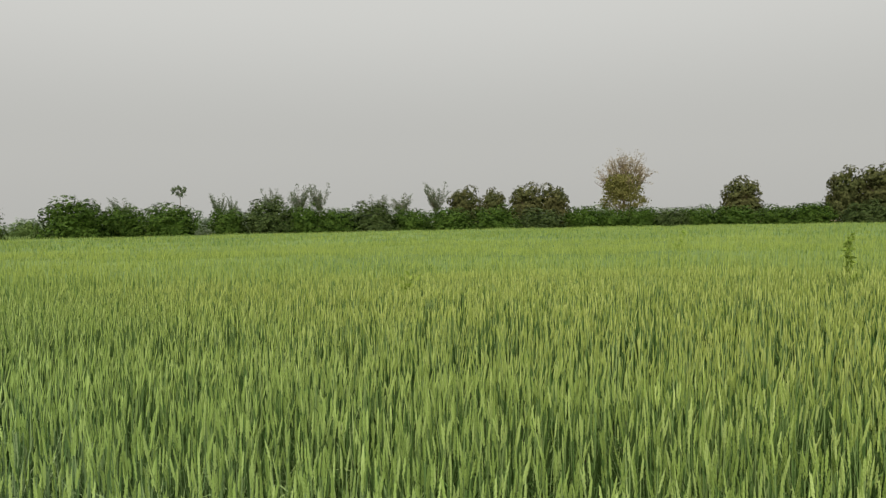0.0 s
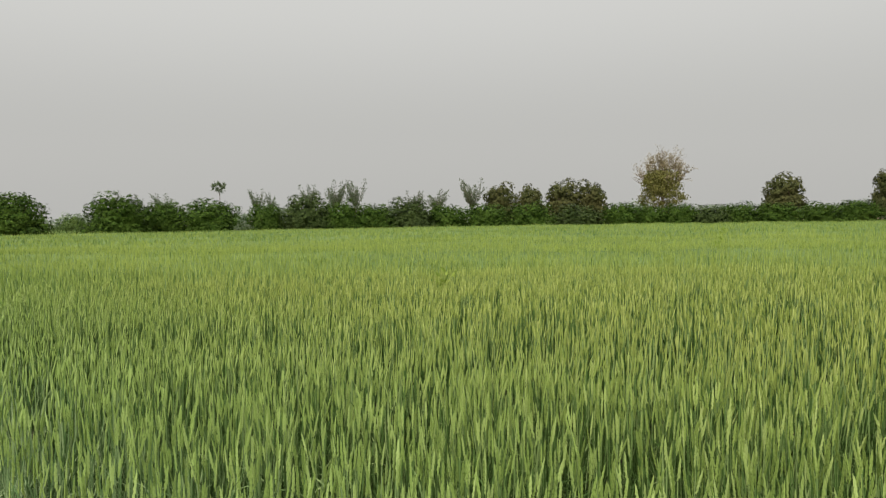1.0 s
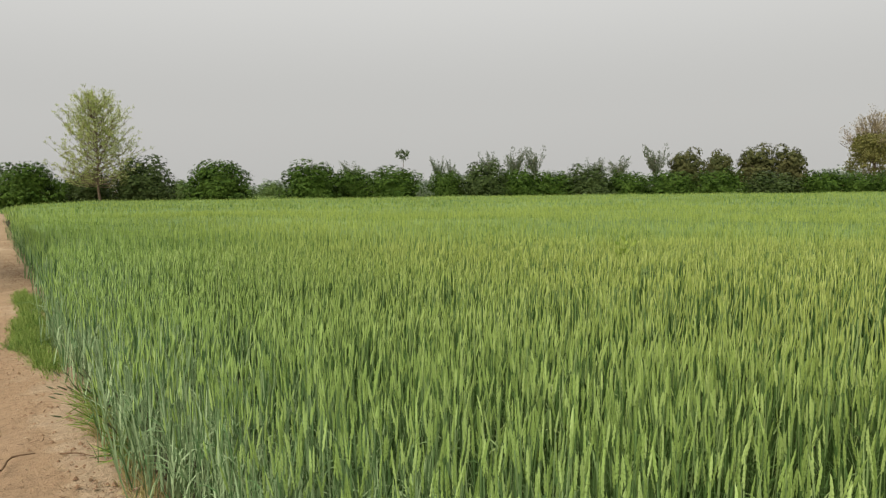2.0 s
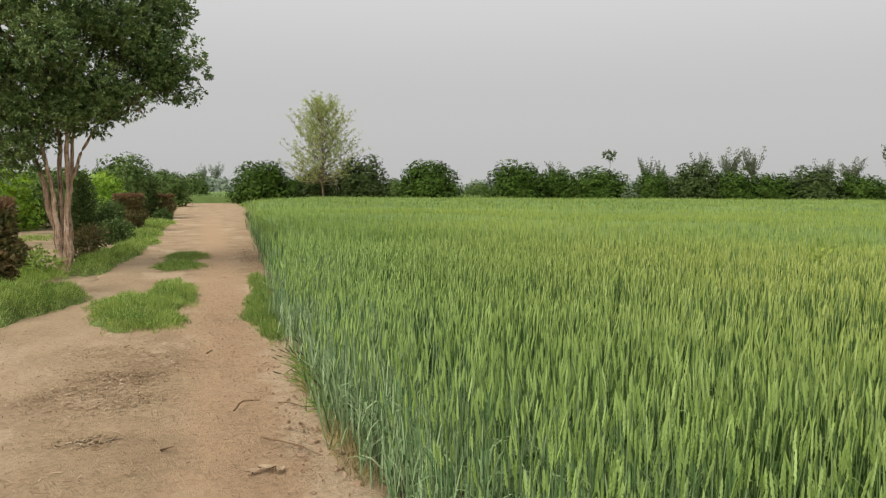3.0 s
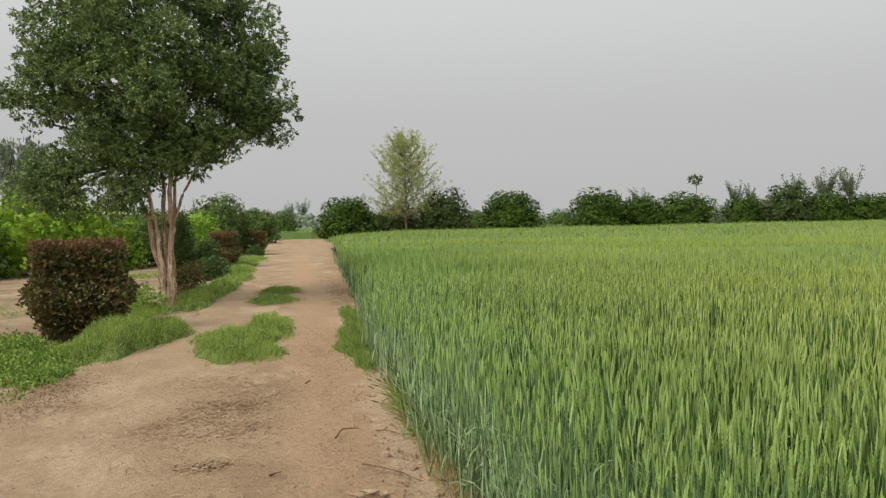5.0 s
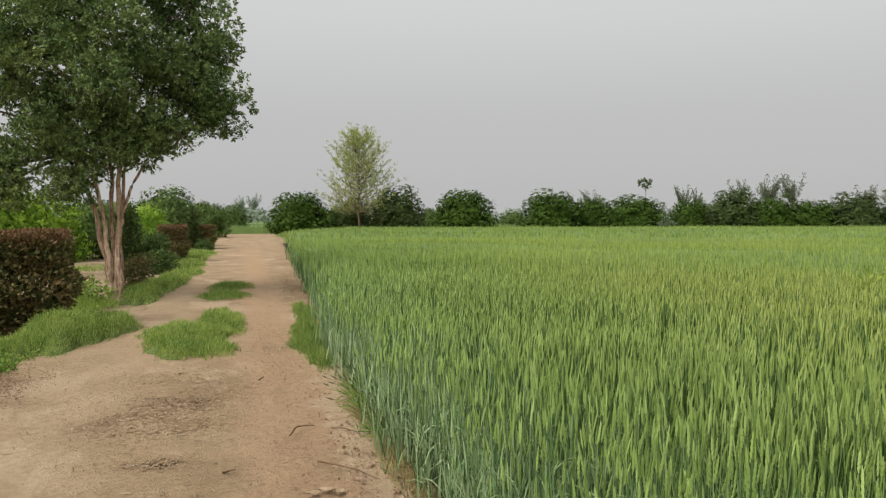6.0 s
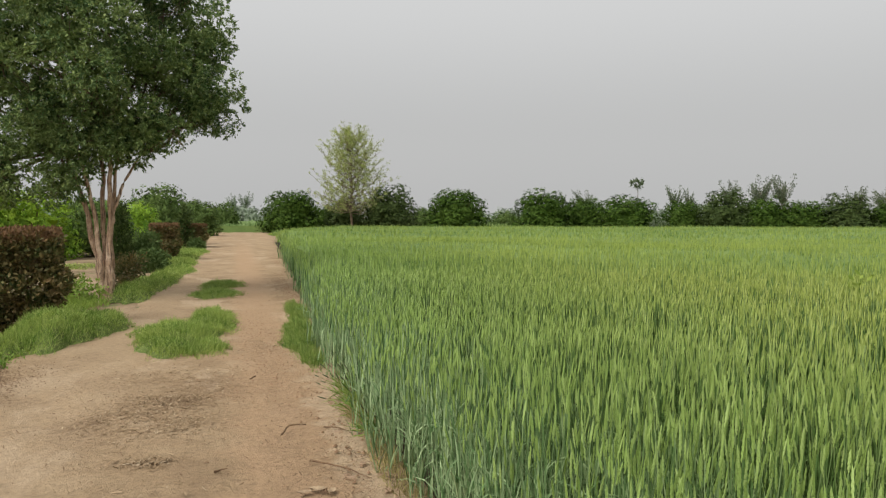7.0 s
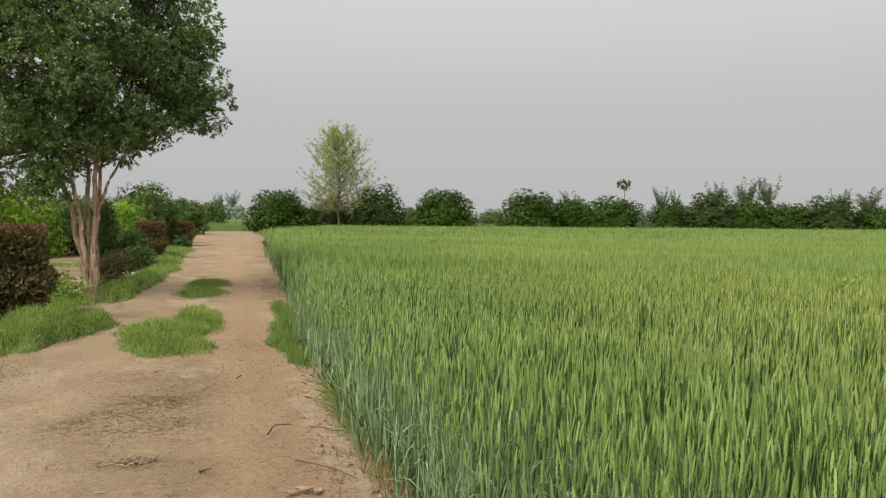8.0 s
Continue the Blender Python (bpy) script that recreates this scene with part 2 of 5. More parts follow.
# ---- mesh tools ----
def mesh_object(name, groups, parent=None, label="", smooth=False):
    """One mesh out of groups (points N x 3, faces M x 3 or M x 4, material and, for plants, each point's tone)."""
    me = bpy.data.meshes.new(name)
    mats, pts, loops, totals, mat_ix, tones, off = [], [], [], [], [], [], 0
    for v, f, mat, *tone in groups:
        if len(f) == 0:
            continue
        if mat not in mats:
            mats.append(mat)
        f = np.asarray(f)
        pts.append(np.asarray(v, float).reshape(-1, 3))
        loops.append((f + off).ravel())
        totals.append(np.full(len(f), f.shape[1]))
        mat_ix.append(np.full(len(f), mats.index(mat)))
        tones.append(tone[0] if tone else np.full(len(pts[-1]), 0.5))
        off += len(pts[-1])
    has_tone = any(len(g) > 3 for g in groups)
    pts, loops, totals, mat_ix = (np.concatenate(a) for a in (pts, loops, totals, mat_ix))
    me.vertices.add(len(pts))
    me.vertices.foreach_set("co", pts.ravel())
    me.loops.add(len(loops))
    me.loops.foreach_set("vertex_index", loops.astype(np.int32))
    me.polygons.add(len(totals))
    me.polygons.foreach_set("loop_start", (np.cumsum(totals) - totals).astype(np.int32))
    me.polygons.foreach_set("material_index", mat_ix.astype(np.int32))
    me.polygons.foreach_set("use_smooth", np.full(len(totals), smooth))
    for mat in mats:
        me.materials.append(mat)
    me.update(calc_edges=True)
    if has_tone:
        me.attributes.new("tone", "FLOAT", "POINT").data.foreach_set("value", np.concatenate(tones).astype(np.float32))
    ob = new(name, me)
    ob.parent = parent
    if label:
        tagged(ob, label)
    return ob


def ribbons(paths, side, widths):
    """Strips along paths (N x K x 3), spread along side (N x 3) by widths (K, or N x K)."""
    n, k = paths.shape[:2]
    w = np.broadcast_to(widths, (n, k))[..., None] * side[:, None, :] / 2
    v = np.stack([paths - w, paths + w], 2).reshape(-1, 3)
    i = (np.arange(n)[:, None] * 2 * k + np.arange(k - 1)[None] * 2).ravel()
    return v, np.stack([i, i + 1, i + 3, i + 2], 1)


def tubes(paths, radii, sides=6):
    """Round tapered limbs along paths (list of K x 3) with radii (K)."""
    vs, fs, off = [], [], 0
    for path, rad in zip(paths, radii):
        path, rad = np.asarray(path, float), np.asarray(rad, float)
        k = len(path)
        tan = np.gradient(path, axis=0)
        tan /= np.linalg.norm(tan, axis=1)[:, None] + 1e-9
        ref = np.where(np.abs(tan[:, 2:3]) > 0.9, [[1.0, 0, 0]], [[0, 0, 1.0]])
        a = np.cross(tan, ref)
        a /= np.linalg.norm(a, axis=1)[:, None] + 1e-9
        b = np.cross(tan, a)
        ang = np.arange(sides) * 2 * np.pi / sides
        ring = path[:, None] + rad[:, None, None] * (np.cos(ang)[None, :, None] * a[:, None] + np.sin(ang)[None, :, None] * b[:, None])
        vs.append(ring.reshape(-1, 3))
        i, j = np.meshgrid(np.arange(k - 1), np.arange(sides), indexing="ij")
        j2 = (j + 1) % sides
        fs.append(np.stack([i * sides + j, i * sides + j2, (i + 1) * sides + j2, (i + 1) * sides + j], -1).reshape(-1, 4) + off)
        off += k * sides
    return np.concatenate(vs), np.concatenate(fs)


def unit(v):
    return v / (np.linalg.norm(v, axis=-1, keepdims=True) + 1e-9)


def leaves(rng, centres, spread, per, length, width, aim, droop=0.0, scatter=0.8, face=False, tri=False):
    """Folded leaf blades in clumps round the centres; aim N x 3: where each clump's leaves point."""
    n = len(centres) * per
    c = np.repeat(centres, per, 0) + rng.normal(0, 1, (n, 3)) * spread * np.array([1, 1, 0.75])
    d = unit(np.repeat(aim, per, 0) + rng.normal(0, scatter, (n, 3)) - np.array([0, 0, droop]))
    s = unit(np.cross(d, rng.normal(0, 1, (n, 3))))
    if face:   # blades lie over the crown's skin
        o = unit(np.repeat(aim, per, 0) + np.array([0, 0, 0.25]) + rng.normal(0, scatter * 0.6, (n, 3)))
        d = unit(np.cross(o, rng.normal(0, 1, (n, 3))) - np.array([0, 0, droop]))
        s = unit(np.cross(o, d))
    nn = np.cross(d, s)
    ln = length * rng.uniform(0.65, 1.3, (n, 1))
    wd = width * rng.uniform(0.7, 1.25, (n, 1))
    if tri:   # for crowns far off
        v = np.stack([c - s * wd * 0.5, c + s * wd * 0.5, c + d * ln], 1)
        return v.reshape(-1, 3), np.arange(n)[:, None] * 3 + np.array([[0, 1, 2]])
    v = np.stack([c, c + d * ln * 0.5 + s * wd * 0.5 + nn * wd * 0.15, c + d * ln, c + d * ln * 0.5 - s * wd * 0.5 + nn * wd * 0.15], 1)
    i = np.arange(n)[:, None] * 4
    return v.reshape(-1, 3), i + np.array([[0, 1, 2, 3]])


def lobe_points(rng, lobes, n, shell=0.45):
    """Points in ellipsoids (x, y, z, rx, ry, rz), more of them near the skin; and the ways out."""
    lobes = np.array(lobes, float)
    p = (lobes[:, 3] * lobes[:, 4] * lobes[:, 5]) ** (2 / 3)
    k = rng.choice(len(lobes), n, p=p / p.sum())
    d = unit(rng.normal(0, 1, (n, 3)))
    r = rng.uniform(0, 1, (n, 1)) ** shell
    r *= 1 + 0.06 * np.sin(d[:, :1] * 9 + k[:, None]) + 0.05 * np.sin(d[:, 2:] * 11 + d[:, 1:2] * 7)
    return lobes[k, :3] + d * r * lobes[k, 3:], d


def billows(rng, lobes, per, size, floor=0.15):
    """Small billows over the skins of the lobes, so that a crown has heads and hollows."""
    out = []
    for x, y, z, rx, ry, rz in lobes:
        k = max(3, int(per * (rx * ry * rz) ** (2 / 3)))
        q = np.arange(k)
        up = 1 - 2 * (q + 0.5) / k   # evenly round the lobe
        a = q * 2.39996 + rng.uniform(0, 6.28)
        d = np.stack([np.sqrt(1 - up ** 2) * np.cos(a), np.sqrt(1 - up ** 2) * np.sin(a), up], 1)
        s = size * rng.uniform(0.65, 1.35, k)
        f = rng.uniform(0.55, 0.98, (k, 1))
        c = np.array([x, y, z]) + d * f * np.array([rx, ry, rz])
        c[:, 2] = np.maximum(c[:, 2], floor + s * 0.6)
        out.append(np.column_stack([c, s, s, s * 0.8]))
    return np.concatenate(out)


def bent(rng, a, b, k=6, wob=0.05, sag=0.0):
    """A wobbling path from a to b."""
    a, b = np.asarray(a, float), np.asarray(b, float)
    t = np.linspace(0, 1, k)[:, None]
    p = a + (b - a) * t
    p[1:-1] += rng.normal(0, wob * np.linalg.norm(b - a), (k - 2, 3)) * np.array([1, 1, 0.3])
    p[:, 2] += sag * np.sin(t[:, 0] * np.pi)
    return p


def thing(name, at, label, category, group="", kind=""):
    e = new(name)
    e.location = at
    return tagged(e, label, category, group, kind)


# ---- the plan: field edge, track edges ----
EDGE_Y = [-40, 4.4, 7.0, 8.4, 10.5, 12.8, 19.5, 32, 75, 90]
EDGE_X = [1.2, 0.96, 0.92, 0.90, 1.02, 1.1, 1.32, 1.72, 2.9, 3.3]
LEFT_Y = [-40, 4, 9.6, 11, 14.4, 24, 29, 42, 70, 90]
LEFT_X = [-3.4, -3.1, -2.6, -1.9, -1.7, -1.6, -1.95, -2.3, -2.5, -2.6]


def field_edge(y):
    return np.interp(y, EDGE_Y, EDGE_X)


def wheat_edge(y):
    """The wheat keeps to the track, then rounds its far corner away from it."""
    return np.interp(y, EDGE_Y[:8] + [50, 57, 62, 70, 78], EDGE_X[:8] + [2.25, 3.1, 4.4, 7.2, 11.0])


def track_left(y):
    return np.interp(y, LEFT_Y, LEFT_X)


def wavy(x, y, seed=0.0):
    """A smooth uneven height, about -1 to 1."""
    return (np.sin(x * 1.3 + y * 0.7 + seed) + np.sin(x * 0.5 - y * 1.1 + 2 * seed) + np.sin(x * 2.9 + 1.7 * y + seed * 3) * 0.5 + np.sin(y * 3.7 - x * 2.1) * 0.4) / 2.9


def far_edge(x):
    """The wheat's far end, in front of the orchard rows."""
    return np.interp(x, [0, 10, 25, 45, 60, 75, 85, 92], [77, 75, 70, 63, 55, 42, 28, -40])


# ---- ground: one sheet to the horizon, the track laid over it ----
def build_ground():
    gx = np.concatenate([[-2500, -900, -350, -150, -80], np.arange(-50, -8, 2.5), np.arange(-8, 4, 0.2), np.arange(4, 60, 4), [80, 120, 200, 400, 1000, 2500]])
    gy = np.concatenate([[-2500, -800, -250, -80, -40, -20], np.arange(-10, 30, 0.5), np.arange(30, 100, 3.5), [110, 140, 200, 350, 700, 1400, 2500]])
    x, y = np.meshgrid(gx, gy, indexing="ij")
    near = np.clip(1 - np.hypot(x, y) / 120, 0, 1)
    z = -0.05 + 0.035 * wavy(x, y) * near
    z -= 0.16 * np.exp(-((x - track_left(y) + 2.0) / 0.9) ** 2) * near * (y < 60)   # shallow ditch along the hedge
    z -= 0.15 * ((x > track_left(y) - 0.1) & (x < field_edge(y) + 0.1) & (y < 84))
    a, b = x.shape
    i, j = np.meshgrid(np.arange(a - 1), np.arange(b - 1), indexing="ij")
    f = np.stack([i * b + j, (i + 1) * b + j, (i + 1) * b + j + 1, i * b + j + 1], -1).reshape(-1, 4)
    ob = mesh_object("ground", [(np.stack([x, y, z], -1), f, M_SOIL)], smooth=True)
    return tagged(ob, "dry tan soil with thin green grass patches", "ground", kind="structure")


def build_track():
    gy = np.concatenate([np.arange(-12, 16, 0.11), np.arange(16, 40, 0.4), np.arange(40, 86, 1.5)])
    u = np.linspace(0, 1, 60)
    y, t = np.meshgrid(gy, u, indexing="ij")
    lo, hi = track_left(y) - 0.35, field_edge(y) + 0.35
    x = lo + (hi - lo) * t
    edge = np.clip(np.minimum(t, 1 - t) / 0.09, 0, 1)
    rut = np.exp(-((t - 0.33) / 0.09) ** 2) + np.exp(-((t - 0.76) / 0.09) ** 2)
    z = -0.10 + 0.10 * edge ** 0.6 - 0.02 * rut + 0.014 * wavy(x * 2.2, y * 2.0, 1) + 0.010 * wavy(x * 7, y * 6, 2)
    a, b = x.shape
    i, j = np.meshgrid(np.arange(a - 1), np.arange(b - 1), indexing="ij")
    f = np.stack([i * b + j, i * b + j + 1, (i + 1) * b + j + 1, (i + 1) * b + j], -1).reshape(-1, 4)
    ob = mesh_object("road", [(np.stack([x, y, z], -1), f, M_ROAD)], smooth=True)
    return tagged(ob, "sandy brown dirt farm track with shallow ruts", "road", kind="structure")


def build_field_soil():
    gx, gy = np.linspace(0, 92, 93), np.linspace(-38, 78, 117)
    x, y = np.meshgrid(gx, gy, indexing="ij")
    x = np.maximum(x, wheat_edge(y) + 0.12)
    y = np.minimum(y, far_edge(x))
    z = np.full(x.shape, 0.012)
    i, j = np.meshgrid(np.arange(92), np.arange(116), indexing="ij")
    f = np.stack([i * 117 + j, (i + 1) * 117 + j, (i + 1) * 117 + j + 1, i * 117 + j + 1], -1)
    ok = (x[1:, :-1] - x[:-1, :-1] > 0.001) & (y[:-1, 1:] - y[:-1, :-1] > 0.01) & (y[1:, 1:] - y[1:, :-1] > 0.01)
    # sheet whose dark colour stands for shade below the stems
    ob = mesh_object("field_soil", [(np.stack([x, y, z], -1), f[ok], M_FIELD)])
    tagged(ob, "soil under the wheat, its shade painted in dark", "soil", kind="structure")


build_ground()
build_track()
build_field_soil()


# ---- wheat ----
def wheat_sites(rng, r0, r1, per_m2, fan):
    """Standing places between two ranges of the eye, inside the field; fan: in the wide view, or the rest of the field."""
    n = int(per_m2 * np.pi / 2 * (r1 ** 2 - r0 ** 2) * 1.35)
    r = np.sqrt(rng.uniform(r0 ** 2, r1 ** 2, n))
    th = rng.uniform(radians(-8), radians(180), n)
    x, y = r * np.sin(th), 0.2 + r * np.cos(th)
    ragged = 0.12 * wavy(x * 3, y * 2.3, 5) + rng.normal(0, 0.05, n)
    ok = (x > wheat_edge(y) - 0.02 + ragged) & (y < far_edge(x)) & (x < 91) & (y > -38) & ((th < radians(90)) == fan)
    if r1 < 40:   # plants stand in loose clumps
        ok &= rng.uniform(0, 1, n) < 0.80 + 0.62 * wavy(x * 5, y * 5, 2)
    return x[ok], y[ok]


def wheat_height(rng, x, y):
    h = 0.85 + 0.05 * wavy(x * 1.9, y * 1.7, 3) + 0.095 * wavy(x * 0.42, y * 0.5, 1) + 0.035 - np.abs(rng.normal(0, 0.125, len(x)))
    return h - 0.10 * np.exp(-((x - wheat_edge(y)) / 0.25)) * rng.uniform(0.2, 1.6, len(x))


def stems(rng, x, y, h):
    """Root, tip and lean of each stem."""
    lean = rng.normal(0, 0.05, (len(x), 2)) + np.array([0.01, -0.01])
    base = np.stack([x, y, np.full(len(x), -0.05)], 1)
    top = np.stack([x + lean[:, 0], y + lean[:, 1], h - 0.085], 1)
    up = unit(np.concatenate([lean * 1.8 + rng.normal(0, 0.055, (len(x), 2)), np.full((len(x), 1), 0.9)], 1))
    return base, top, up


def blades(rng, base, top, count, k, length, width):
    n = len(base)
    fr = rng.uniform(0.04, 0.72, (n, count)).reshape(-1, 1)
    b, t = np.repeat(base, count, 0), np.repeat(top, count, 0)
    a = rng.uniform(0, 2 * np.pi, n * count)
    out = np.stack([np.cos(a), np.sin(a), np.zeros_like(a)], 1)
    s = np.linspace(0, 1, k)
    ln = length * rng.uniform(0.6, 1.25, (n * count, 1, 1))
    bend = rng.uniform(0, 1.25, (n * count, 1, 1)) ** 1.5
    p = (b + (t - b) * fr)[:, None] + ln * (out[:, None] * (s[:, None] * 0.22 + 0.35 * bend * s[:, None] ** 2) + np.array([0, 0, 1.0]) * (s[:, None] * 0.95 - bend * s[:, None] ** 2 * 0.55))
    side = unit(np.stack([-np.sin(a), np.cos(a), rng.normal(0, 0.4, len(a))], 1))
    return ribbons(p, side, width * np.array([0.7, 1.0, 0.75, 0.12])[:k] if k == 4 else width * np.linspace(1, 0.15, k))


def ears_fine(rng, top, up):
    """Ears of spikelets set left and right of the stem's tip."""
    n, m = len(top), 9
    a = rng.uniform(0, 2 * np.pi, n)
    sd = unit(np.cross(up, np.stack([np.cos(a), np.sin(a), np.zeros(n)], 1)))
    fw = np.cross(up, sd)
    i = np.arange(m)
    sgn = np.where(i % 2, 1.0, -1.0)
    ln = (0.082 * rng.uniform(0.75, 1.25, n))[:, None, None]
    fat = np.interp(i, [0, 2, 6, 8], [0.8, 1.1, 1.0, 0.6])[None, :, None]
    u, s, w = up[:, None], sd[:, None], fw[:, None]
    foot = top[:, None] + u * ln * (i[None, :, None] / m)
    mid = foot + u * ln * 0.10 + s * sgn[None, :, None] * 0.0017 * fat
    r = 0.0038 * fat
    v = np.stack([foot, mid + s * r, mid - s * r * 0.5 + w * r, mid - s * r * 0.5 - w * r, foot + u * ln * 0.34 + s * sgn[None, :, None] * 0.0026 * fat], 2).reshape(-1, 3)
    f = np.array([[0, 2, 1], [0, 3, 2], [0, 1, 3], [4, 1, 2], [4, 2, 3], [4, 3, 1]])
    return v, (np.arange(n * m)[:, None, None] * 5 + f).reshape(-1, 3)


def ears_plain(rng, top, up, length=0.10, radius=0.0062):
    n = len(top)
    sd = unit(np.cross(up, rng.normal(0, 1, (n, 3))))
    fw = np.cross(up, sd)
    ln = length * rng.uniform(0.8, 1.2, (n, 1))
    v = [top]
    for h, rr in ((0.25, 1.0), (0.7, 0.85)):
        for q in range(3):
            ang = q * 2.094 + h * 2
            v.append(top + up * ln * h + radius * rr * (sd * math.cos(ang) + fw * math.sin(ang)))
    v.append(top + up * ln)
    v = np.stack(v, 1).reshape(-1, 3)
    f = np.array([[0, 2, 1], [0, 3, 2], [0, 1, 3], [1, 2, 5], [1, 5, 4], [2, 3, 6], [2, 6, 5], [3, 1, 4], [3, 4, 6], [7, 4, 5], [7, 5, 6], [7, 6, 4]])
    return v, (np.arange(n)[:, None, None] * 8 + f).reshape(-1, 3)


def flat_ears(rng, top, up, length, width):
    n = len(top)
    a = rng.uniform(0, np.pi, n)
    sd = np.stack([np.cos(a), np.sin(a), np.zeros(n)], 1) * width * 0.5
    ln = length * rng.uniform(0.75, 1.25, (n, 1))
    v = np.stack([top, top + up * ln * 0.35 + sd, top + up * ln, top + up * ln * 0.35 - sd], 1).reshape(-1, 3)
    return v, np.arange(n)[:, None] * 4 + np.array([[0, 1, 2, 3]])


def spread_tone(tone, v, rng=None, jitter=0.0):
    """Each plant's tone on all its points."""
    t = np.repeat(tone, len(v) // len(tone))
    return np.clip(t + (rng.normal(0, jitter, len(t)) if jitter else 0), 0, 1)


def build_wheat():
    rng = np.random.default_rng(11)
    groups = []

    def add(vf, mat, tone, jitter=0.0):
        groups.append((*vf, mat, spread_tone(tone, vf[0], rng, jitter)))

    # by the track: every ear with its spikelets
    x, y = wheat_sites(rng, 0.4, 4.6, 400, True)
    b, t, u = stems(rng, x, y, wheat_height(rng, x, y))
    tone = rng.uniform(0, 1, len(x))
    mid = (b + t) / 2 + rng.normal(0, 0.012, b.shape)
    sd = unit(rng.normal(0, 1, b.shape) * np.array([1, 1, 0.05]))
    neck = t - (t - mid) * 0.55
    # inner stems get darker tones than the rim: canopy shade as colour
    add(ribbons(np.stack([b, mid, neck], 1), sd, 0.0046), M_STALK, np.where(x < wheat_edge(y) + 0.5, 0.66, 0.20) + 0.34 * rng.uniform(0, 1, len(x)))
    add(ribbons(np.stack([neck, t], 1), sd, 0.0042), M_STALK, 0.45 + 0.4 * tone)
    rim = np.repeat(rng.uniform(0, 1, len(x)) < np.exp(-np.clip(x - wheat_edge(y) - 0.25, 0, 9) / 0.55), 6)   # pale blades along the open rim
    # blades behind the rim mostly near black, painting the shaded gaps
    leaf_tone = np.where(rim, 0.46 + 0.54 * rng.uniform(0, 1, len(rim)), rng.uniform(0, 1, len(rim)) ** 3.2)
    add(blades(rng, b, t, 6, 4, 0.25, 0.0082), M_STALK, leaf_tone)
    v, f = ears_fine(rng, t, u)
    tip = np.tile([0.0, -0.05, -0.05, -0.05, 0.22], len(v) // 5)
    groups.append((v, f, M_EAR, np.clip(spread_tone(tone * 0.74 + 0.12, v) + tip, 0, 1)))
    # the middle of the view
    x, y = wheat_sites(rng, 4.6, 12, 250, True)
    b, t, u = stems(rng, x, y, wheat_height(rng, x, y))
    tone = rng.uniform(0, 1, len(x))
    sd = unit(rng.normal(0, 1, b.shape) * np.array([1, 1, 0.05]))
    neck = t - (t - b) * 0.27
    # here too the shade inside the stand is put into stem and blade tones
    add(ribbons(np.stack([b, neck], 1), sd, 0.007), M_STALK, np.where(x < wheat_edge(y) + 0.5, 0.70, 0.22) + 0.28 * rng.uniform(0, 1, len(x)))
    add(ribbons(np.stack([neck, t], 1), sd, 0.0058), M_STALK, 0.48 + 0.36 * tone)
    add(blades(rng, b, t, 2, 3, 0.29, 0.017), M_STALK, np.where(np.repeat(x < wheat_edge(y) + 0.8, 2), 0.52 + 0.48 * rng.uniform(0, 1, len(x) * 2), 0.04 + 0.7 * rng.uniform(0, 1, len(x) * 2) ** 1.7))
    v, f = ears_plain(rng, t, u, 0.125, 0.0050)
    groups.append((v, f, M_EAR, np.clip(spread_tone(tone * 0.62 + 0.2, v) + np.tile([-0.15, 0, 0, 0, 0.05, 0.05, 0.05, 0.22], len(v) // 8), 0, 1)))
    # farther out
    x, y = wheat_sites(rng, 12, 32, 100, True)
    b, t, u = stems(rng, x, y, wheat_height(rng, x, y))
    sd = unit(rng.normal(0, 1, b.shape) * np.array([1, 1, 0.05]))
    b2 = t - (t - b) * rng.uniform(0.4, 1.0, (len(t), 1))
    tone = rng.uniform(0, 1, len(x))
    add(ribbons(np.stack([b2, t], 1), sd, 0.011), M_STALK, rng.uniform(0.4, 0.85, len(x)))
    add(blades(rng, b, t, 1, 2, 0.26, 0.02), M_STALK, rng.uniform(0.25, 0.85, len(x)))
    add(flat_ears(rng, t - u * 0.13, u, 0.29, 0.0105), M_EAR, tone * 0.48 + 0.2)
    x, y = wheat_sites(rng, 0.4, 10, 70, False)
    b, t, u = stems(rng, x, y, wheat_height(rng, x, y))
    sd = unit(rng.normal(0, 1, b.shape) * np.array([1, 1, 0.05]))
    add(ribbons(np.stack([b, t], 1), sd, 0.007), M_STALK, 0.4 + 0.4 * rng.uniform(0, 1, len(x)))
    add(blades(rng, b, t, 3, 3, 0.30, 0.024), M_STALK, 0.2 + 0.7 * rng.uniform(0, 1, len(x) * 3))
    add(flat_ears(rng, t, u, 0.10, 0.013), M_EAR, 0.2 + 0.6 * rng.uniform(0, 1, len(x)))
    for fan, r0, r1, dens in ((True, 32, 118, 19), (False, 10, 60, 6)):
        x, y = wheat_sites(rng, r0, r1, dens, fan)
        b, t, u = stems(rng, x, y, wheat_height(rng, x, y))
        half = len(t) * 12 // 20
        add(flat_ears(rng, (t - u * 0.12)[:half], u[:half], 0.24, 0.03), M_EAR, rng.uniform(0.12, 0.52, half))
        add(flat_ears(rng, (t - u * 0.14)[half:], u[half:], 0.25, 0.04), M_STALK, rng.uniform(0.5, 0.85, len(t) - half))
    # the closed mass of leaves below the ears, farther out
    gx, gy = np.arange(0, 92, 0.6), np.arange(-38, 78, 0.6)
    x, y = np.meshgrid(gx, gy, indexing="ij")
    x = np.maximum(x, wheat_edge(y) + 0.28)
    d = np.hypot(x, y)
    ramp_up = np.clip((d - 9) / 9, 0, 1)
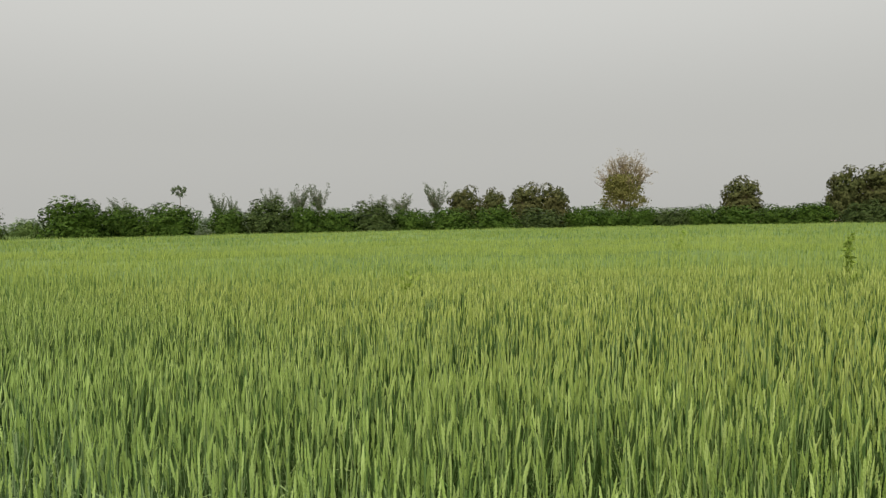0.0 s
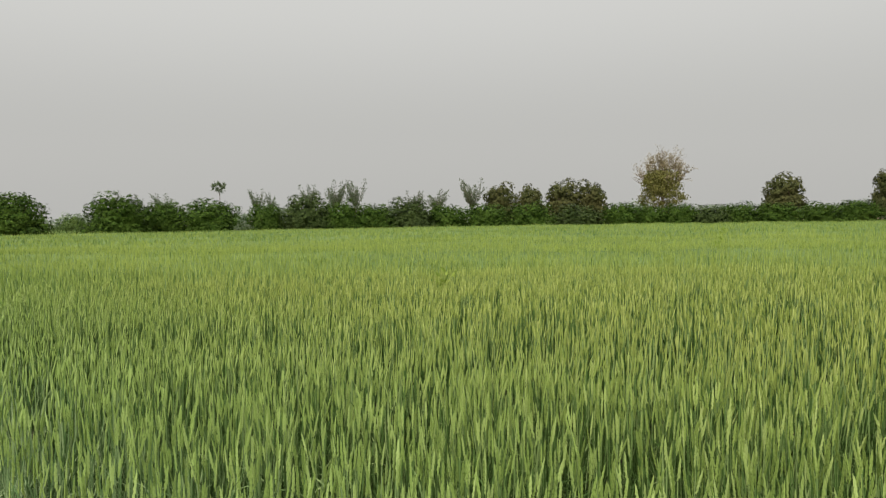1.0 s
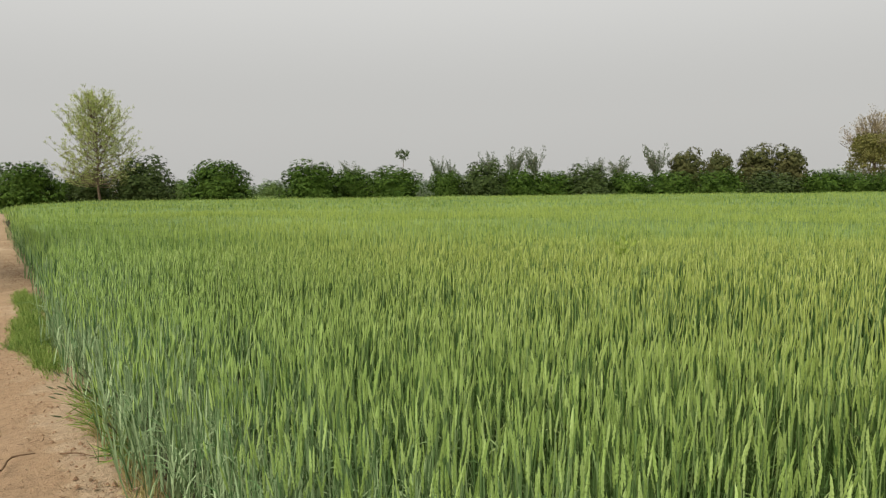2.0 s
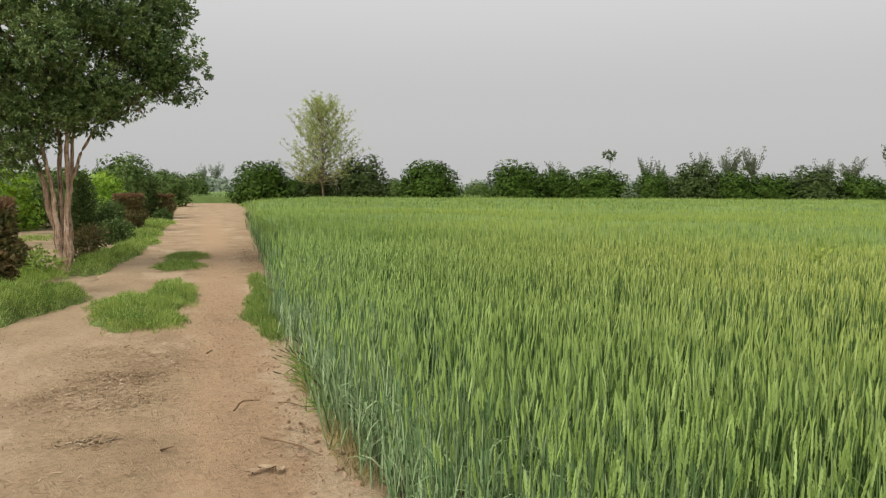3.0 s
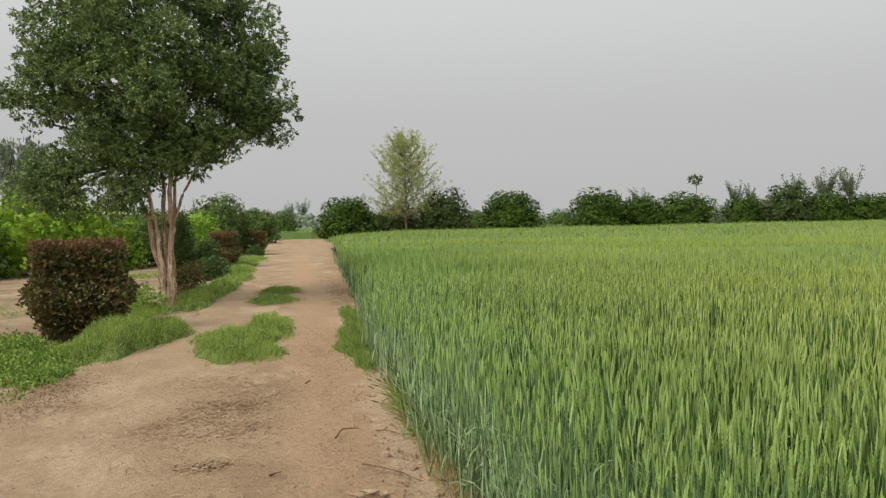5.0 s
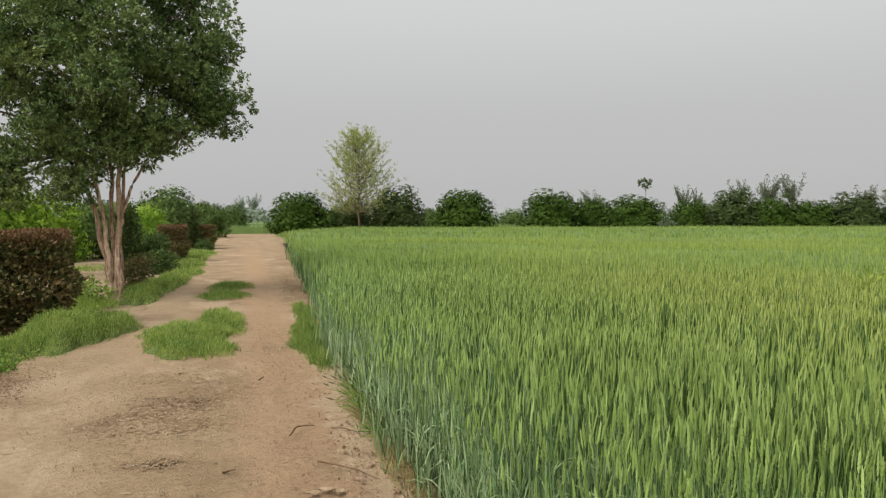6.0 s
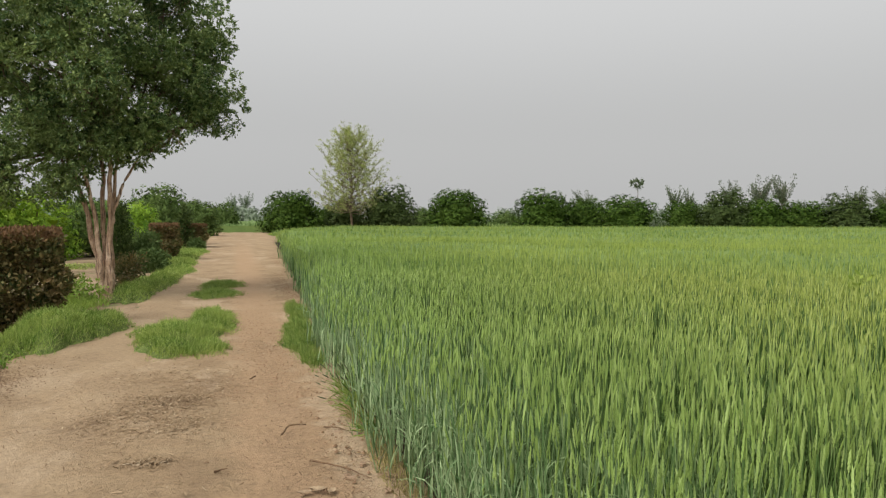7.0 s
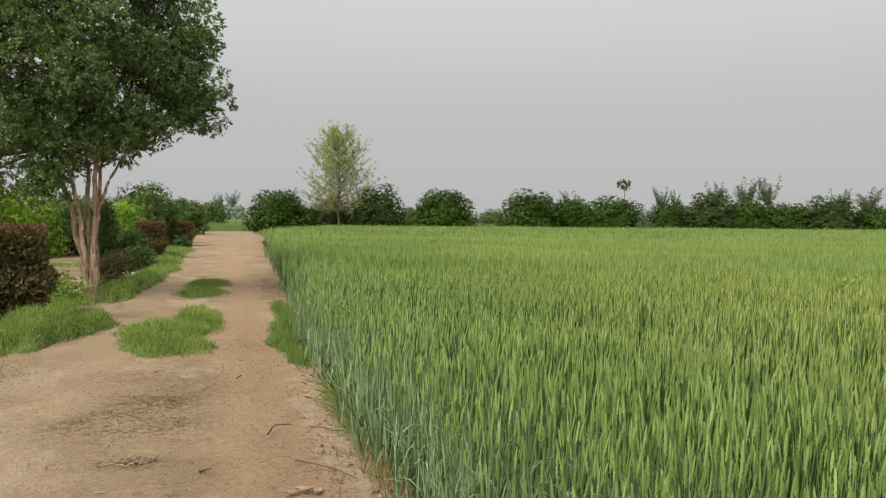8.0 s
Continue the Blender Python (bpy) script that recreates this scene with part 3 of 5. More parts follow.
    z = (0.69 + 0.05 * wavy(x * 1.9, y * 1.7, 3) + 0.095 * wavy(x * 0.42, y * 0.5, 1) + rng.normal(0, 0.02, x.shape)) * ramp_up
    z = np.where(x <= wheat_edge(y) + 0.29, z * 0.3, z) - 0.04 * (1 - ramp_up)
    keep = (y < far_edge(x)) & (d > 8.5)
    a, c = x.shape
    i, j = np.meshgrid(np.arange(a - 1), np.arange(c - 1), indexing="ij")
    ok = keep[:-1, :-1] & keep[1:, :-1] & keep[1:, 1:] & keep[:-1, 1:] & (x[1:, :-1] - x[:-1, :-1] > 0.01)
    f = np.stack([i * c + j, (i + 1) * c + j, (i + 1) * c + j + 1, i * c + j + 1], -1)[ok]
    groups.append((np.stack([x, y, z], -1), f, M_CANOPY))
    ob = mesh_object("wheat_field", groups)
    return tagged(ob, "dense green wheat field with ripening pale ears", "wheat", kind="stuff")


build_wheat()


# ---- trees ----
def round_tree(name, seed, lobes, trunk_h, trunk_r, leaf, per, clumps, mat, bark, label, category, group="", stems_n=3, shell=0.4, spread=0.22, droop=0.3, bill=7, bill_size=0.5):
    """A tapered trunk, limbs into each lobe, and a crown of leaf clumps."""
    rng = np.random.default_rng(seed)
    root = thing(name, (0, 0, 0), label, category, group)
    fork = np.array([0, 0, trunk_h])
    paths, radii = [bent(rng, (0, 0, -0.1), fork, 5, 0.03)], [np.linspace(trunk_r * 1.35, trunk_r, 5)]
    part_t = mesh_object("trunk", [(*tubes(paths, radii, 8), bark)], root, smooth=True)
    paths, radii = [], []
    for lb in lobes:
        p = bent(rng, fork * rng.uniform(0.6, 1.0), np.array(lb[:3]) + rng.normal(0, 0.1, 3), 6, 0.05)
        paths.append(p)
        radii.append(np.linspace(trunk_r * 0.55, trunk_r * 0.12, 6))
        for _ in range(stems_n):
            q = p[3] + (rng.normal(0, 0.6, 3)) * np.array(lb[3:])
            paths.append(bent(rng, p[rng.integers(2, 5)], q, 4, 0.06))
            radii.append(np.linspace(trunk_r * 0.22, trunk_r * 0.05, 4))
    mesh_object("bough", [(*tubes(paths, radii, 5), bark)], root, smooth=True)
    c, d = lobe_points(rng, billows(rng, lobes, bill, bill_size), clumps, shell)
    v, f = leaves(rng, c, spread, per, leaf, leaf * 0.6, d, droop, 0.8, True)
    mesh_object("crown", [(v, f, mat)], root)
    return root


def dome_heads(rng, wide, high, n, size, low=-0.02, rough=0.06):
    """Leafy heads spread evenly over a dome, with a few below the skin."""
    k = np.arange(n)
    up = low + (0.93 - low) * (k + 0.5) / n
    a = k * 2.39996 + rng.uniform(-0.25, 0.25, n)
    ring = np.sqrt(np.clip(1 - np.abs(up) ** 2.15, 0, 1))
    s = size * rng.uniform(0.75, 1.25, n)
    r = 1 + rng.normal(0, rough, n)
    c = np.stack([ring * np.cos(a) * (wide - s) * r, ring * np.sin(a) * (wide - s) * r, np.maximum(up * (high - s * 0.8) * r, s * 0.55)], 1)
    return np.column_stack([c, s, s, s * 0.82])


def heart(rng, wide, low, high, mat):
    """The closed, lumpy leafy heart of a crown, under its loose leaves."""
    u = np.linspace(0, np.pi, 11)[:, None]
    a = np.linspace(0, 2 * np.pi, 19)[None, :-1]
    bump = 1 + 0.10 * np.sin(3 * a + 4 * u) + 0.08 * np.sin(7 * a - 5 * u) + rng.normal(0, 0.05, (11, 18))
    v = np.stack([np.sin(u) ** 0.7 * np.cos(a) * wide * bump, np.sin(u) ** 0.7 * np.sin(a) * wide * bump, (low + high) / 2 + np.cos(u) * (high - low) / 2 * np.ones_like(a)], -1)
    i, j = np.meshgrid(np.arange(10), np.arange(18), indexing="ij")
    quad = np.stack([i * 18 + j, (i + 1) * 18 + j, (i + 1) * 18 + (j + 1) % 18, i * 18 + (j + 1) % 18], -1).reshape(-1, 4)
    return v.reshape(-1, 3), quad, mat


def dome_tree(name, seed, mat, label, group, wide, high, lift, heads, size, rough, clumps, low=-0.02, leaf=0.19):
    """A dome of leafy heads on a short trunk; lift: how high the dome's foot stands."""
    rng = np.random.default_rng(seed)
    root = thing(name, (0, 0, 0), label, "tree", group)
    fork = np.array([0, 0, 0.8 + lift])
    mesh_object("trunk", [(*tubes([bent(rng, (0, 0, -0.1), fork, 5, 0.03)], [np.linspace(0.22, 0.16, 5)], 8), M_BARK_GREY)], root, smooth=True)
    balls = dome_heads(rng, wide, high - lift, heads, size, low, rough)
    balls[:, 2] += lift
    core = (high - lift) * 0.42
    balls = np.concatenate([balls, [(0, 0, lift + core, wide * 0.7, wide * 0.7, core * 0.95)]])
    paths = [bent(rng, fork * rng.uniform(0.6, 1), b[:3] * 0.9, 5, 0.05) for b in balls[::5]]
    mesh_object("bough", [(*tubes(paths, [np.linspace(0.08, 0.02, 5)] * len(paths), 5), M_BARK_GREY)], root, smooth=True)
    c, d = lobe_points(rng, balls, clumps, 0.22)
    v, f = leaves(rng, c, 0.05, 6, leaf, leaf * 0.75, d + 0.35 * unit(c - np.array([0, 0, lift + 1.0])), 0.1, 0.36, True, True)
    mesh_object("crown", [(v, f, mat), heart(rng, wide * 0.5, lift + 0.2, lift + (high - lift) * 0.62, mat)], root)
    return root


def orchard_tree(seed, mat, label, group, heads=38, rough=0.06):
    """A squat fruit tree about 4.05 m high and 5.2 m wide, its skirt down to the grass."""
    return dome_tree("orchard_tree", seed, mat, label, group, 2.7, 4.15, 0.0, heads, 0.86, rough, 2300, -0.02, 0.15)


def tall_round_tree(seed, mat, label, group):
    """A full-crowned tree about 6.2 m high and 5 m wide."""
    return dome_tree("broad_tree", seed, mat, label, group, 2.7, 6.2, 1.2, 46, 0.85, 0.05, 2500, -0.3, 0.2)


def upswept_tree(name, seed, height, spread_w, mat, label, group, twigs=34, leaf=0.32, leaf_n=7, bark=None, lean=0.75, base=0.3, thick=0.10, clump=0.16, widest=0.0, split=False):
    """A slim tree whose branches all reach upwards, with leaves strung along them."""
    rng = np.random.default_rng(seed)
    root = thing(name, (0, 0, 0), label, "tree", group)
    bark = bark if bark else M_BARK_GREY
    trunk = bent(rng, (0, 0, -0.1), (rng.normal(0, 0.1), rng.normal(0, 0.1), height * 0.9), 9, 0.012)
    mesh_object("trunk", [(*tubes([trunk], [np.linspace(thick, thick * 0.12, 9)], 7), bark)], root, smooth=True)
    paths, radii, cen, aim = [], [], [], []
    for k in range(twigs):
        fr = base + (0.95 - base) * ((k + rng.uniform(0, 1)) / twigs) ** (1.2 if widest else 1.0)
        st = np.array([np.interp(fr, np.linspace(0, 1, 9), trunk[:, c]) for c in range(3)])
        a = k * 2.4 + rng.uniform(-0.4, 0.4)
        reach = spread_w * 0.5 * np.sin(np.pi * np.clip(1.05 - fr, 0, 1) ** 0.8) ** 0.7 * rng.uniform(0.75, 1.1)
        v = 0.0
        if widest:
            v = (fr - base) / (1 - base)
            reach = spread_w * 0.5 * np.interp(v, [0, widest, 0.6, 1], [0.85, 1.0, 0.66, 0.16]) * rng.uniform(0.68, 1.06)
        steep = np.interp(v, [0, 0.3, 1], [0.06, 0.6, 1.3]) if widest else 1.0
        rise = min(reach * lean * steep * rng.uniform(0.9, 1.9) + 0.3 * steep, height * 1.02 - st[2])
        en = st + np.array([reach * math.cos(a), reach * math.sin(a), rise])
        p = bent(rng, st, en, 6, 0.04, -0.06 * reach)
        paths.append(p)
        radii.append(np.linspace(thick * 0.32, thick * 0.05, 6))
        for _ in range(2 if widest and v > 0.6 else 4):
            i = rng.integers(2, 5)
            e2 = p[i] + np.array([rng.normal(0, 0.28), rng.normal(0, 0.28), rng.uniform(0.2, 0.55)]) * max(reach, 0.7)
            q = bent(rng, p[i], e2, 4, 0.04)
            paths.append(q)
            radii.append(np.linspace(thick * 0.14, thick * 0.03, 4))
            cen.append(q[1:])
            aim.append(np.repeat((e2 - p[i])[None], 3, 0))
        cen.append(p[2:])
        aim.append(np.repeat((en - st)[None], 4, 0))
    for k in range(0, len(paths), 5 if split else len(paths)):
        step = 5 if split else len(paths)
        mesh_object("branch", [(*tubes(paths[k:k + step], radii[k:k + step], 4), bark)], root, smooth=True)
    c, d = np.concatenate(cen), unit(np.concatenate(aim))
    v, f = leaves(rng, c, clump, leaf_n, leaf, leaf * 0.32, d * 1.2 + np.array([0, 0, 0.4]), 0, 0.5)
    mesh_object("crown", [(v, f, mat)], root)
    return root


def fan_tree(name, seed, fork_h, reach, rise, label, mat):
    """Bare limbs fanning from one fork into a globe of fine twigs hung with pods."""
    rng = np.random.default_rng(seed)
    root = thing(name, (0, 0, 0), label, "tree")
    mesh_object("trunk", [(*tubes([bent(rng, (0, 0, -0.1), (0, 0, fork_h), 6, 0.02)], [np.linspace(0.2, 0.14, 6)], 8), M_BARK_GREY)], root, smooth=True)
    cen, aim = [], []
    for k in range(46):
        a = k * 2.4 + rng.uniform(-0.3, 0.3)
        e = radians(rng.uniform(8, 88))
        d = np.array([math.cos(e) * math.cos(a) * reach, math.cos(e) * math.sin(a) * reach, 0.25 * rise + math.sin(e) * rise * 0.75])
        p = bent(rng, (0, 0, fork_h - 0.2), np.array([0, 0, fork_h]) + d * rng.uniform(0.85, 1.03), 7, 0.03, 0.05)
        paths, radii = [p], [np.linspace(0.06, 0.014, 7)]
        for _ in range(7):
            i = rng.integers(2, 6)
            q = bent(rng, p[i], p[i] + (unit(d) * 0.6 + rng.normal(0, 0.35, 3) + np.array([0, 0, 0.45])) * rng.uniform(0.5, 1.2), 4, 0.05)
            paths.append(q)
            radii.append(np.linspace(0.02, 0.007, 4))
            cen.append(q[1:])
            aim.append(np.repeat((q[-1] - q[0])[None], 3, 0))
        mesh_object("branch", [(*tubes(paths, radii, 4), M_BARK_GREY)], root, smooth=True)
    v, f = leaves(rng, np.concatenate(cen), 0.16, 7, 0.24, 0.07, unit(np.concatenate(aim)), 0, 0.6)
    mesh_object("crown", [(v, f, mat)], root, "dry brown seed pods")
    return root


def plume_tree(seed, label, group, mat):
    """A slim tree, 7 m high, ending in upright leafy plumes."""
    rng = np.random.default_rng(seed)
    root = thing("slim_tree", (0, 0, 0), label, "tree", group)
    mesh_object("trunk", [(*tubes([bent(rng, (0, 0, -0.1), (0, 0, 5.0), 7, 0.02)], [np.linspace(0.09, 0.05, 7)], 6), M_BARK_GREY)], root, smooth=True)
    cen, aim, paths, radii = [], [], [], []
    for k in range(16):
        a = k * 2.4 + rng.uniform(-0.5, 0.5)
        st = np.array([0, 0, rng.uniform(2.4, 4.4)])
        r = rng.uniform(0.2, 1.5)
        en = np.array([r * math.cos(a), r * math.sin(a), rng.uniform(4.9, 7.0)])
        p = bent(rng, st, en, 7, 0.02, -0.25)
        paths.append(p)
        radii.append(np.linspace(0.03, 0.008, 7))
        cen.append(np.concatenate([p[1:], (p[1:-1] + p[2:]) / 2]))
        aim.append(np.repeat((p[-1] - p[3])[None], 11, 0))
    mesh_object("branch", [(*tubes(paths, radii, 4), M_BARK_GREY)], root, smooth=True)
    v, f = leaves(rng, np.concatenate(cen), 0.13, 10, 0.28, 0.085, unit(np.concatenate(aim)) + np.array([0, 0, 0.2]), 0, 0.5)
    mesh_object("crown", [(v, f, mat)], root)
    return root


def put(proto, x, y, turn=0, s=1.0, sz=None, z=-0.05):
    """A copy of a tree, its own size."""
    ob = copy_thing(proto, pose(x, y, z, 0, 0, turn))
    ob.scale = (s, s, sz if sz else s)
    return ob


def drop(proto):
    for o in (*proto.children_recursive, proto):
        bpy.data.objects.remove(o)


# the broad shade tree beside the track: lobes in its own upright plane, x across, z up
def build_shade_tree():
    rng = np.random.default_rng(5)
    root = thing("shade_tree", (-2.56, 16.6, -0.05), "large dark-leaved evergreen tree with several pinkish stems beside the track", "tree")
    root.rotation_euler = (0, 0, radians(9.7))
    root.scale = (0.9, 0.9, 0.9)
    stem_parts = []
    stems_to = [(-0.80, 0.1, 3.4), (-0.56, -0.12, 3.5), (-0.14, 0.15, 3.8), (0.10, -0.1, 3.75), (0.30, 0.1, 3.7), (0.72, 0.0, 3.3)]
    foot = [(-0.08, 0.03), (-0.04, -0.06), (0.0, 0.06), (0.04, -0.05), (0.08, 0.03), (0.06, 0.0)]
    for (tx, ty, tz), (fx, fy), r in zip(stems_to, foot, (0.066, 0.052, 0.06, 0.064, 0.046, 0.04)):
        lo = (fx, fy, 0.0) if tx < 0.5 else (0.10, 0.0, 1.7)
        p = bent(rng, lo, (tx, ty, tz), 15, 0.007)
        p[:, 0] -= 0.14 * tx * np.sin(np.linspace(0, np.pi, 15))   # the stems stand close, then spread
        stem_parts.append(mesh_object("stem", [(*tubes([p], [np.linspace(r * 1.15, r * 0.62, len(p)) * (1 + 0.16 * wavy(np.arange(len(p)) * 1.7, fx * 90 + np.arange(len(p))))], 9), M_BARK)], root, smooth=True))
    flare = np.array([(0, 0, -0.15), (0, 0, 0.05), (-0.01, 0, 0.3), (-0.02, 0, 0.6), (-0.02, 0, 0.95)])
    mesh_object("trunk_base", [(*tubes([flare], [np.array([0.17, 0.12, 0.10, 0.09, 0.08])], 12), M_BARK)], root, smooth=True)
    upper = [(-0.3, 0, 6.6, 2.3, 2.2, 1.7), (-2.1, 0.3, 5.0, 1.15, 1.4, 1.05), (1.75, -0.2, 5.5, 1.35, 1.4, 1.2), (2.35, 0, 5.85, 0.9, 0.9, 0.8),
             (-2.2, -0.3, 5.75, 0.95, 1.0, 0.8), (0.1, -0.4, 7.9, 1.7, 1.6, 1.0), (1.6, 0.3, 7.0, 1.2, 1.2, 1.0), (-1.5, 0.1, 7.1, 1.1, 1.3, 1.0),
             (-0.6, -1.4, 5.4, 1.5, 1.0, 1.2), (0.5, 1.5, 5.6, 1.6, 1.0, 1.2), (-1.1, -0.6, 6.9, 0.95, 0.9, 0.85), (-1.0, 0.3, 5.9, 1.0, 0.9, 0.95),
             (-2.0, -0.3, 5.9, 0.9, 0.9, 0.8)]
    middle = [(2.5, -0.1, 5.95, 0.75, 0.8, 0.65), (2.3, -0.1, 4.2, 0.7, 0.7, 0.42), (0.95, -0.3, 5.2, 0.95, 0.9, 0.85), (2.88, -0.1, 4.66, 0.72, 0.8, 0.5), (2.0, 0.0, 6.9, 0.8, 0.8, 0.8), (-3.05, 0, 4.75, 0.7, 0.8, 0.75), (2.6, 0.1, 4.45, 0.75, 0.8, 0.65), (1.2, 0.2, 4.05, 0.85, 0.8, 0.5), (0.4, -0.5, 4.3, 1.3, 1.2, 0.85),
              (-0.85, 0.4, 4.3, 1.25, 1.2, 0.9), (2.3, -0.2, 4.95, 0.85, 0.8, 0.75), (1.9, 0.2, 4.6, 0.8, 0.8, 0.6), (-1.4, 0.0, 3.95, 0.75, 0.8, 0.65),
              (-1.5, -0.3, 4.5, 0.8, 0.8, 0.7)]
    hanging = [(-0.95, -0.2, 2.5, 0.45, 0.45, 0.32), (-0.7, -0.1, 2.85, 0.45, 0.5, 0.4), (-2.25, 0.2, 3.15, 0.5, 0.6, 0.6), (-2.7, 0.1, 2.95, 0.5, 0.6, 0.45), (-2.25, 0.0, 2.6, 0.5, 0.5, 0.4),
               (-0.3, 0.3, 3.6, 0.8, 0.8, 0.42), (-1.15, -0.2, 3.5, 0.6, 0.6, 0.36), (0.6, -0.3, 3.68, 0.6, 0.6, 0.4), (1.0, -0.3, 3.75, 0.75, 0.7, 0.45),
               (0.0, -0.4, 3.5, 0.6, 0.6, 0.36)]
    lobes = [(x * 0.91 - 0.12, y, z, a * 0.85, b * 0.85, c * 0.85) for x, y, z, a, b, c in upper + middle + hanging]
    for k, lb in enumerate(lobes):
        paths, radii = [], []
        near = int(np.argmin([math.dist(q, lb[:3]) for q in stems_to]))
        s = stems_to[near]
        p = bent(rng, s, lb[:3], 6, 0.05)
        paths.append(p)
        radii.append(np.linspace(0.045, 0.012, 6))
        for _ in range(5):
            e = np.array(lb[:3]) + unit(rng.normal(0, 1, 3)) * np.array(lb[3:]) * 0.85
            paths.append(bent(rng, p[rng.integers(2, 6)], e, 5, 0.05))
            radii.append(np.linspace(0.014, 0.004, 5))
        mesh_object("limb", [(*tubes(paths, radii, 5), M_BARK_GREY)], stem_parts[near], smooth=True)
    c, d = lobe_points(rng, billows(rng, lobes, 8, 0.5, 1.8), 16500, 0.30)
    v, f = leaves(rng, c, 0.022, 10, 0.084, 0.035, d * 0.8, 0.15, 0.8)
    inner, din = lobe_points(rng, [(x, y, z, a * 0.6, b * 0.6, c * 0.6) for x, y, z, a, b, c in lobes], 2800, 0.7)
    vi, fi = leaves(rng, inner, 0.05, 6, 0.10, 0.055, din, 0.2, 0.9, False, True)
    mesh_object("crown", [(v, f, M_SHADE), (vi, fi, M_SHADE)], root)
    # a few dry brown sprays hanging under the crown
    c = np.array([(1.35, 0, 3.9), (1.5, -0.2, 3.75), (1.15, 0.1, 4.1)])
    v, f = leaves(rng, c, 0.12, 40, 0.15, 0.05, np.tile([0, 0, -1.0], (3, 1)), 0.5)
    mesh_object("dry_leaves", [(v, f, M_POD)], root, "withered reddish-brown leaves")


build_shade_tree()

GREEN_LABEL = "squat green orchard tree with leaves down to the crop"
P1 = orchard_tree(21, M_ORCH, GREEN_LABEL, "orchard trees")
P2 = orchard_tree(22, M_ORCH, GREEN_LABEL, "orchard trees", 32, 0.08)
P3 = orchard_tree(23, M_DARK, "dark green dense orchard tree beyond the wheat", "orchard trees")
P4 = orchard_tree(24, M_LIME, "bright lime-green young orchard tree on bare soil", "young orchard trees", 36, 0.07)
P5 = tall_round_tree(25, M_BROWN, "tall bronze-green broad tree behind the hedgerow", "bronze trees")
P6 = orchard_tree(26, M_PALEORCH, "soft green orchard tree beside the far end of the track", "orchard trees", 30, 0.09)
protos = {"p": P6, "a": P1, "b": P2, "d": P3, "l": P4, "r": P5}


def row_of(rows):
    """kind, x, y, width, height, turn."""
    for kind, x, y, w, h, turn in rows:
        tall = kind == "r"
        put(protos[kind], x, y, turn, w / (4.6 if tall else 4.6), h / (6.2 if tall else 3.95))


row_of([  # round the end of the track and along the wheat's far side
    ("a", 5.7, 82.8, 6.6, 5.0, 20), ("d", 15.3, 78.5, 6.2, 5.1, 80), ("d", 11.5, 83.5, 4.8, 4.0, 10), ("a", 22.1, 75.8, 6.6, 5.1, 140),
    ("b", 29.9, 70.9, 6.4, 4.7, 30), ("a", 34.5, 71.8, 5.0, 4.1, 200), ("b", 37.3, 68.3, 6.8, 4.1, 260)])
row_of([  # beyond the far crop, seen between the first trees
    ("p", 32.3, 89.3, 4.0, 2.7, 50), ("p", 21.5, 87.4, 4.2, 3.1, 110), ("b", 10.5, 92.0, 4.6, 3.3, 170)])
row_of([
    ("a", 43.6, 67.9, 4.5, 3.8, 15), ("d", 46.2, 64.9, 5.5, 4.5, 70), ("b", 49.5, 63.6, 5.0, 4.0, 130), ("a", 52.9, 62.2, 5.2, 3.7, 190),
    ("d", 56.5, 60.2, 6.0, 4.0, 250), ("b", 60.0, 58.2, 5.0, 3.5, 310), ("a", 63.2, 55.2, 6.0, 3.6, 40), ("b", 66.8, 51.9, 6.0, 3.6, 100)])
row_of([
    ("d", 71.5, 48.8, 6.6, 3.1, 160), ("a", 74.8, 45.3, 5.0, 3.5, 220), ("b", 77.3, 43.0, 4.6, 3.1, 280), ("a", 78.8, 40.2, 4.6, 3.3, 340),
    ("d", 80.1, 37.5, 4.6, 2.8, 55), ("b", 83.1, 35.7, 4.8, 3.2, 115), ("a", 84.5, 32.0, 5.8, 3.2, 175), ("b", 87.8, 28.7, 5.0, 3.1, 235)])
row_of([
    ("a", 88.8, 25.2, 5.4, 3.4, 295), ("d", 90.5, 20.5, 5.5, 3.2, 5), ("b", 91.5, 15.5, 5.5, 3.2, 65), ("a", 92.5, 10.0, 5.5, 3.3, 95), ("b", 93.0, 4.5, 5.5, 3.2, 150)])
row_of([  # bronze trees behind
    ("r", 80.9, 67.8, 5.0, 6.7, 10), ("r", 82.8, 64.2, 4.0, 6.4, 130), ("r", 82.0, 58.2, 4.8, 6.8, 60), ("r", 84.2, 55.4, 4.4, 6.6, 200),
    ("r", 98.9, 36.5, 5.4, 7.1, 90), ("r", 92.8, 22.8, 4.4, 7.2, 300), ("r", 94.2, 19.6, 6.0, 7.7, 20), ("r", 94.9, 14.9, 5.6, 6.9, 240)])
row_of([  # young orchard on the bare ground beyond the hedge
    ("p", -12.2, 28.6, 4.4, 3.3, 20), ("l", -9.6, 31.2, 4.0, 3.5, 80), ("l", -8.0, 33.2, 3.8, 3.0, 150), ("p", -6.0, 36.0, 3.4, 2.6, 230),
    ("p", -4.4, 48.0, 4.0, 3.9, 60), ("l", -5.2, 41.0, 3.4, 2.6, 300), ("p", -7.5, 47.0, 4.0, 2.9, 100), ("l", -12.5, 33.0, 3.8, 3.0, 15), ("b", -11.5, 41.0, 4.0, 3.1, 70)])
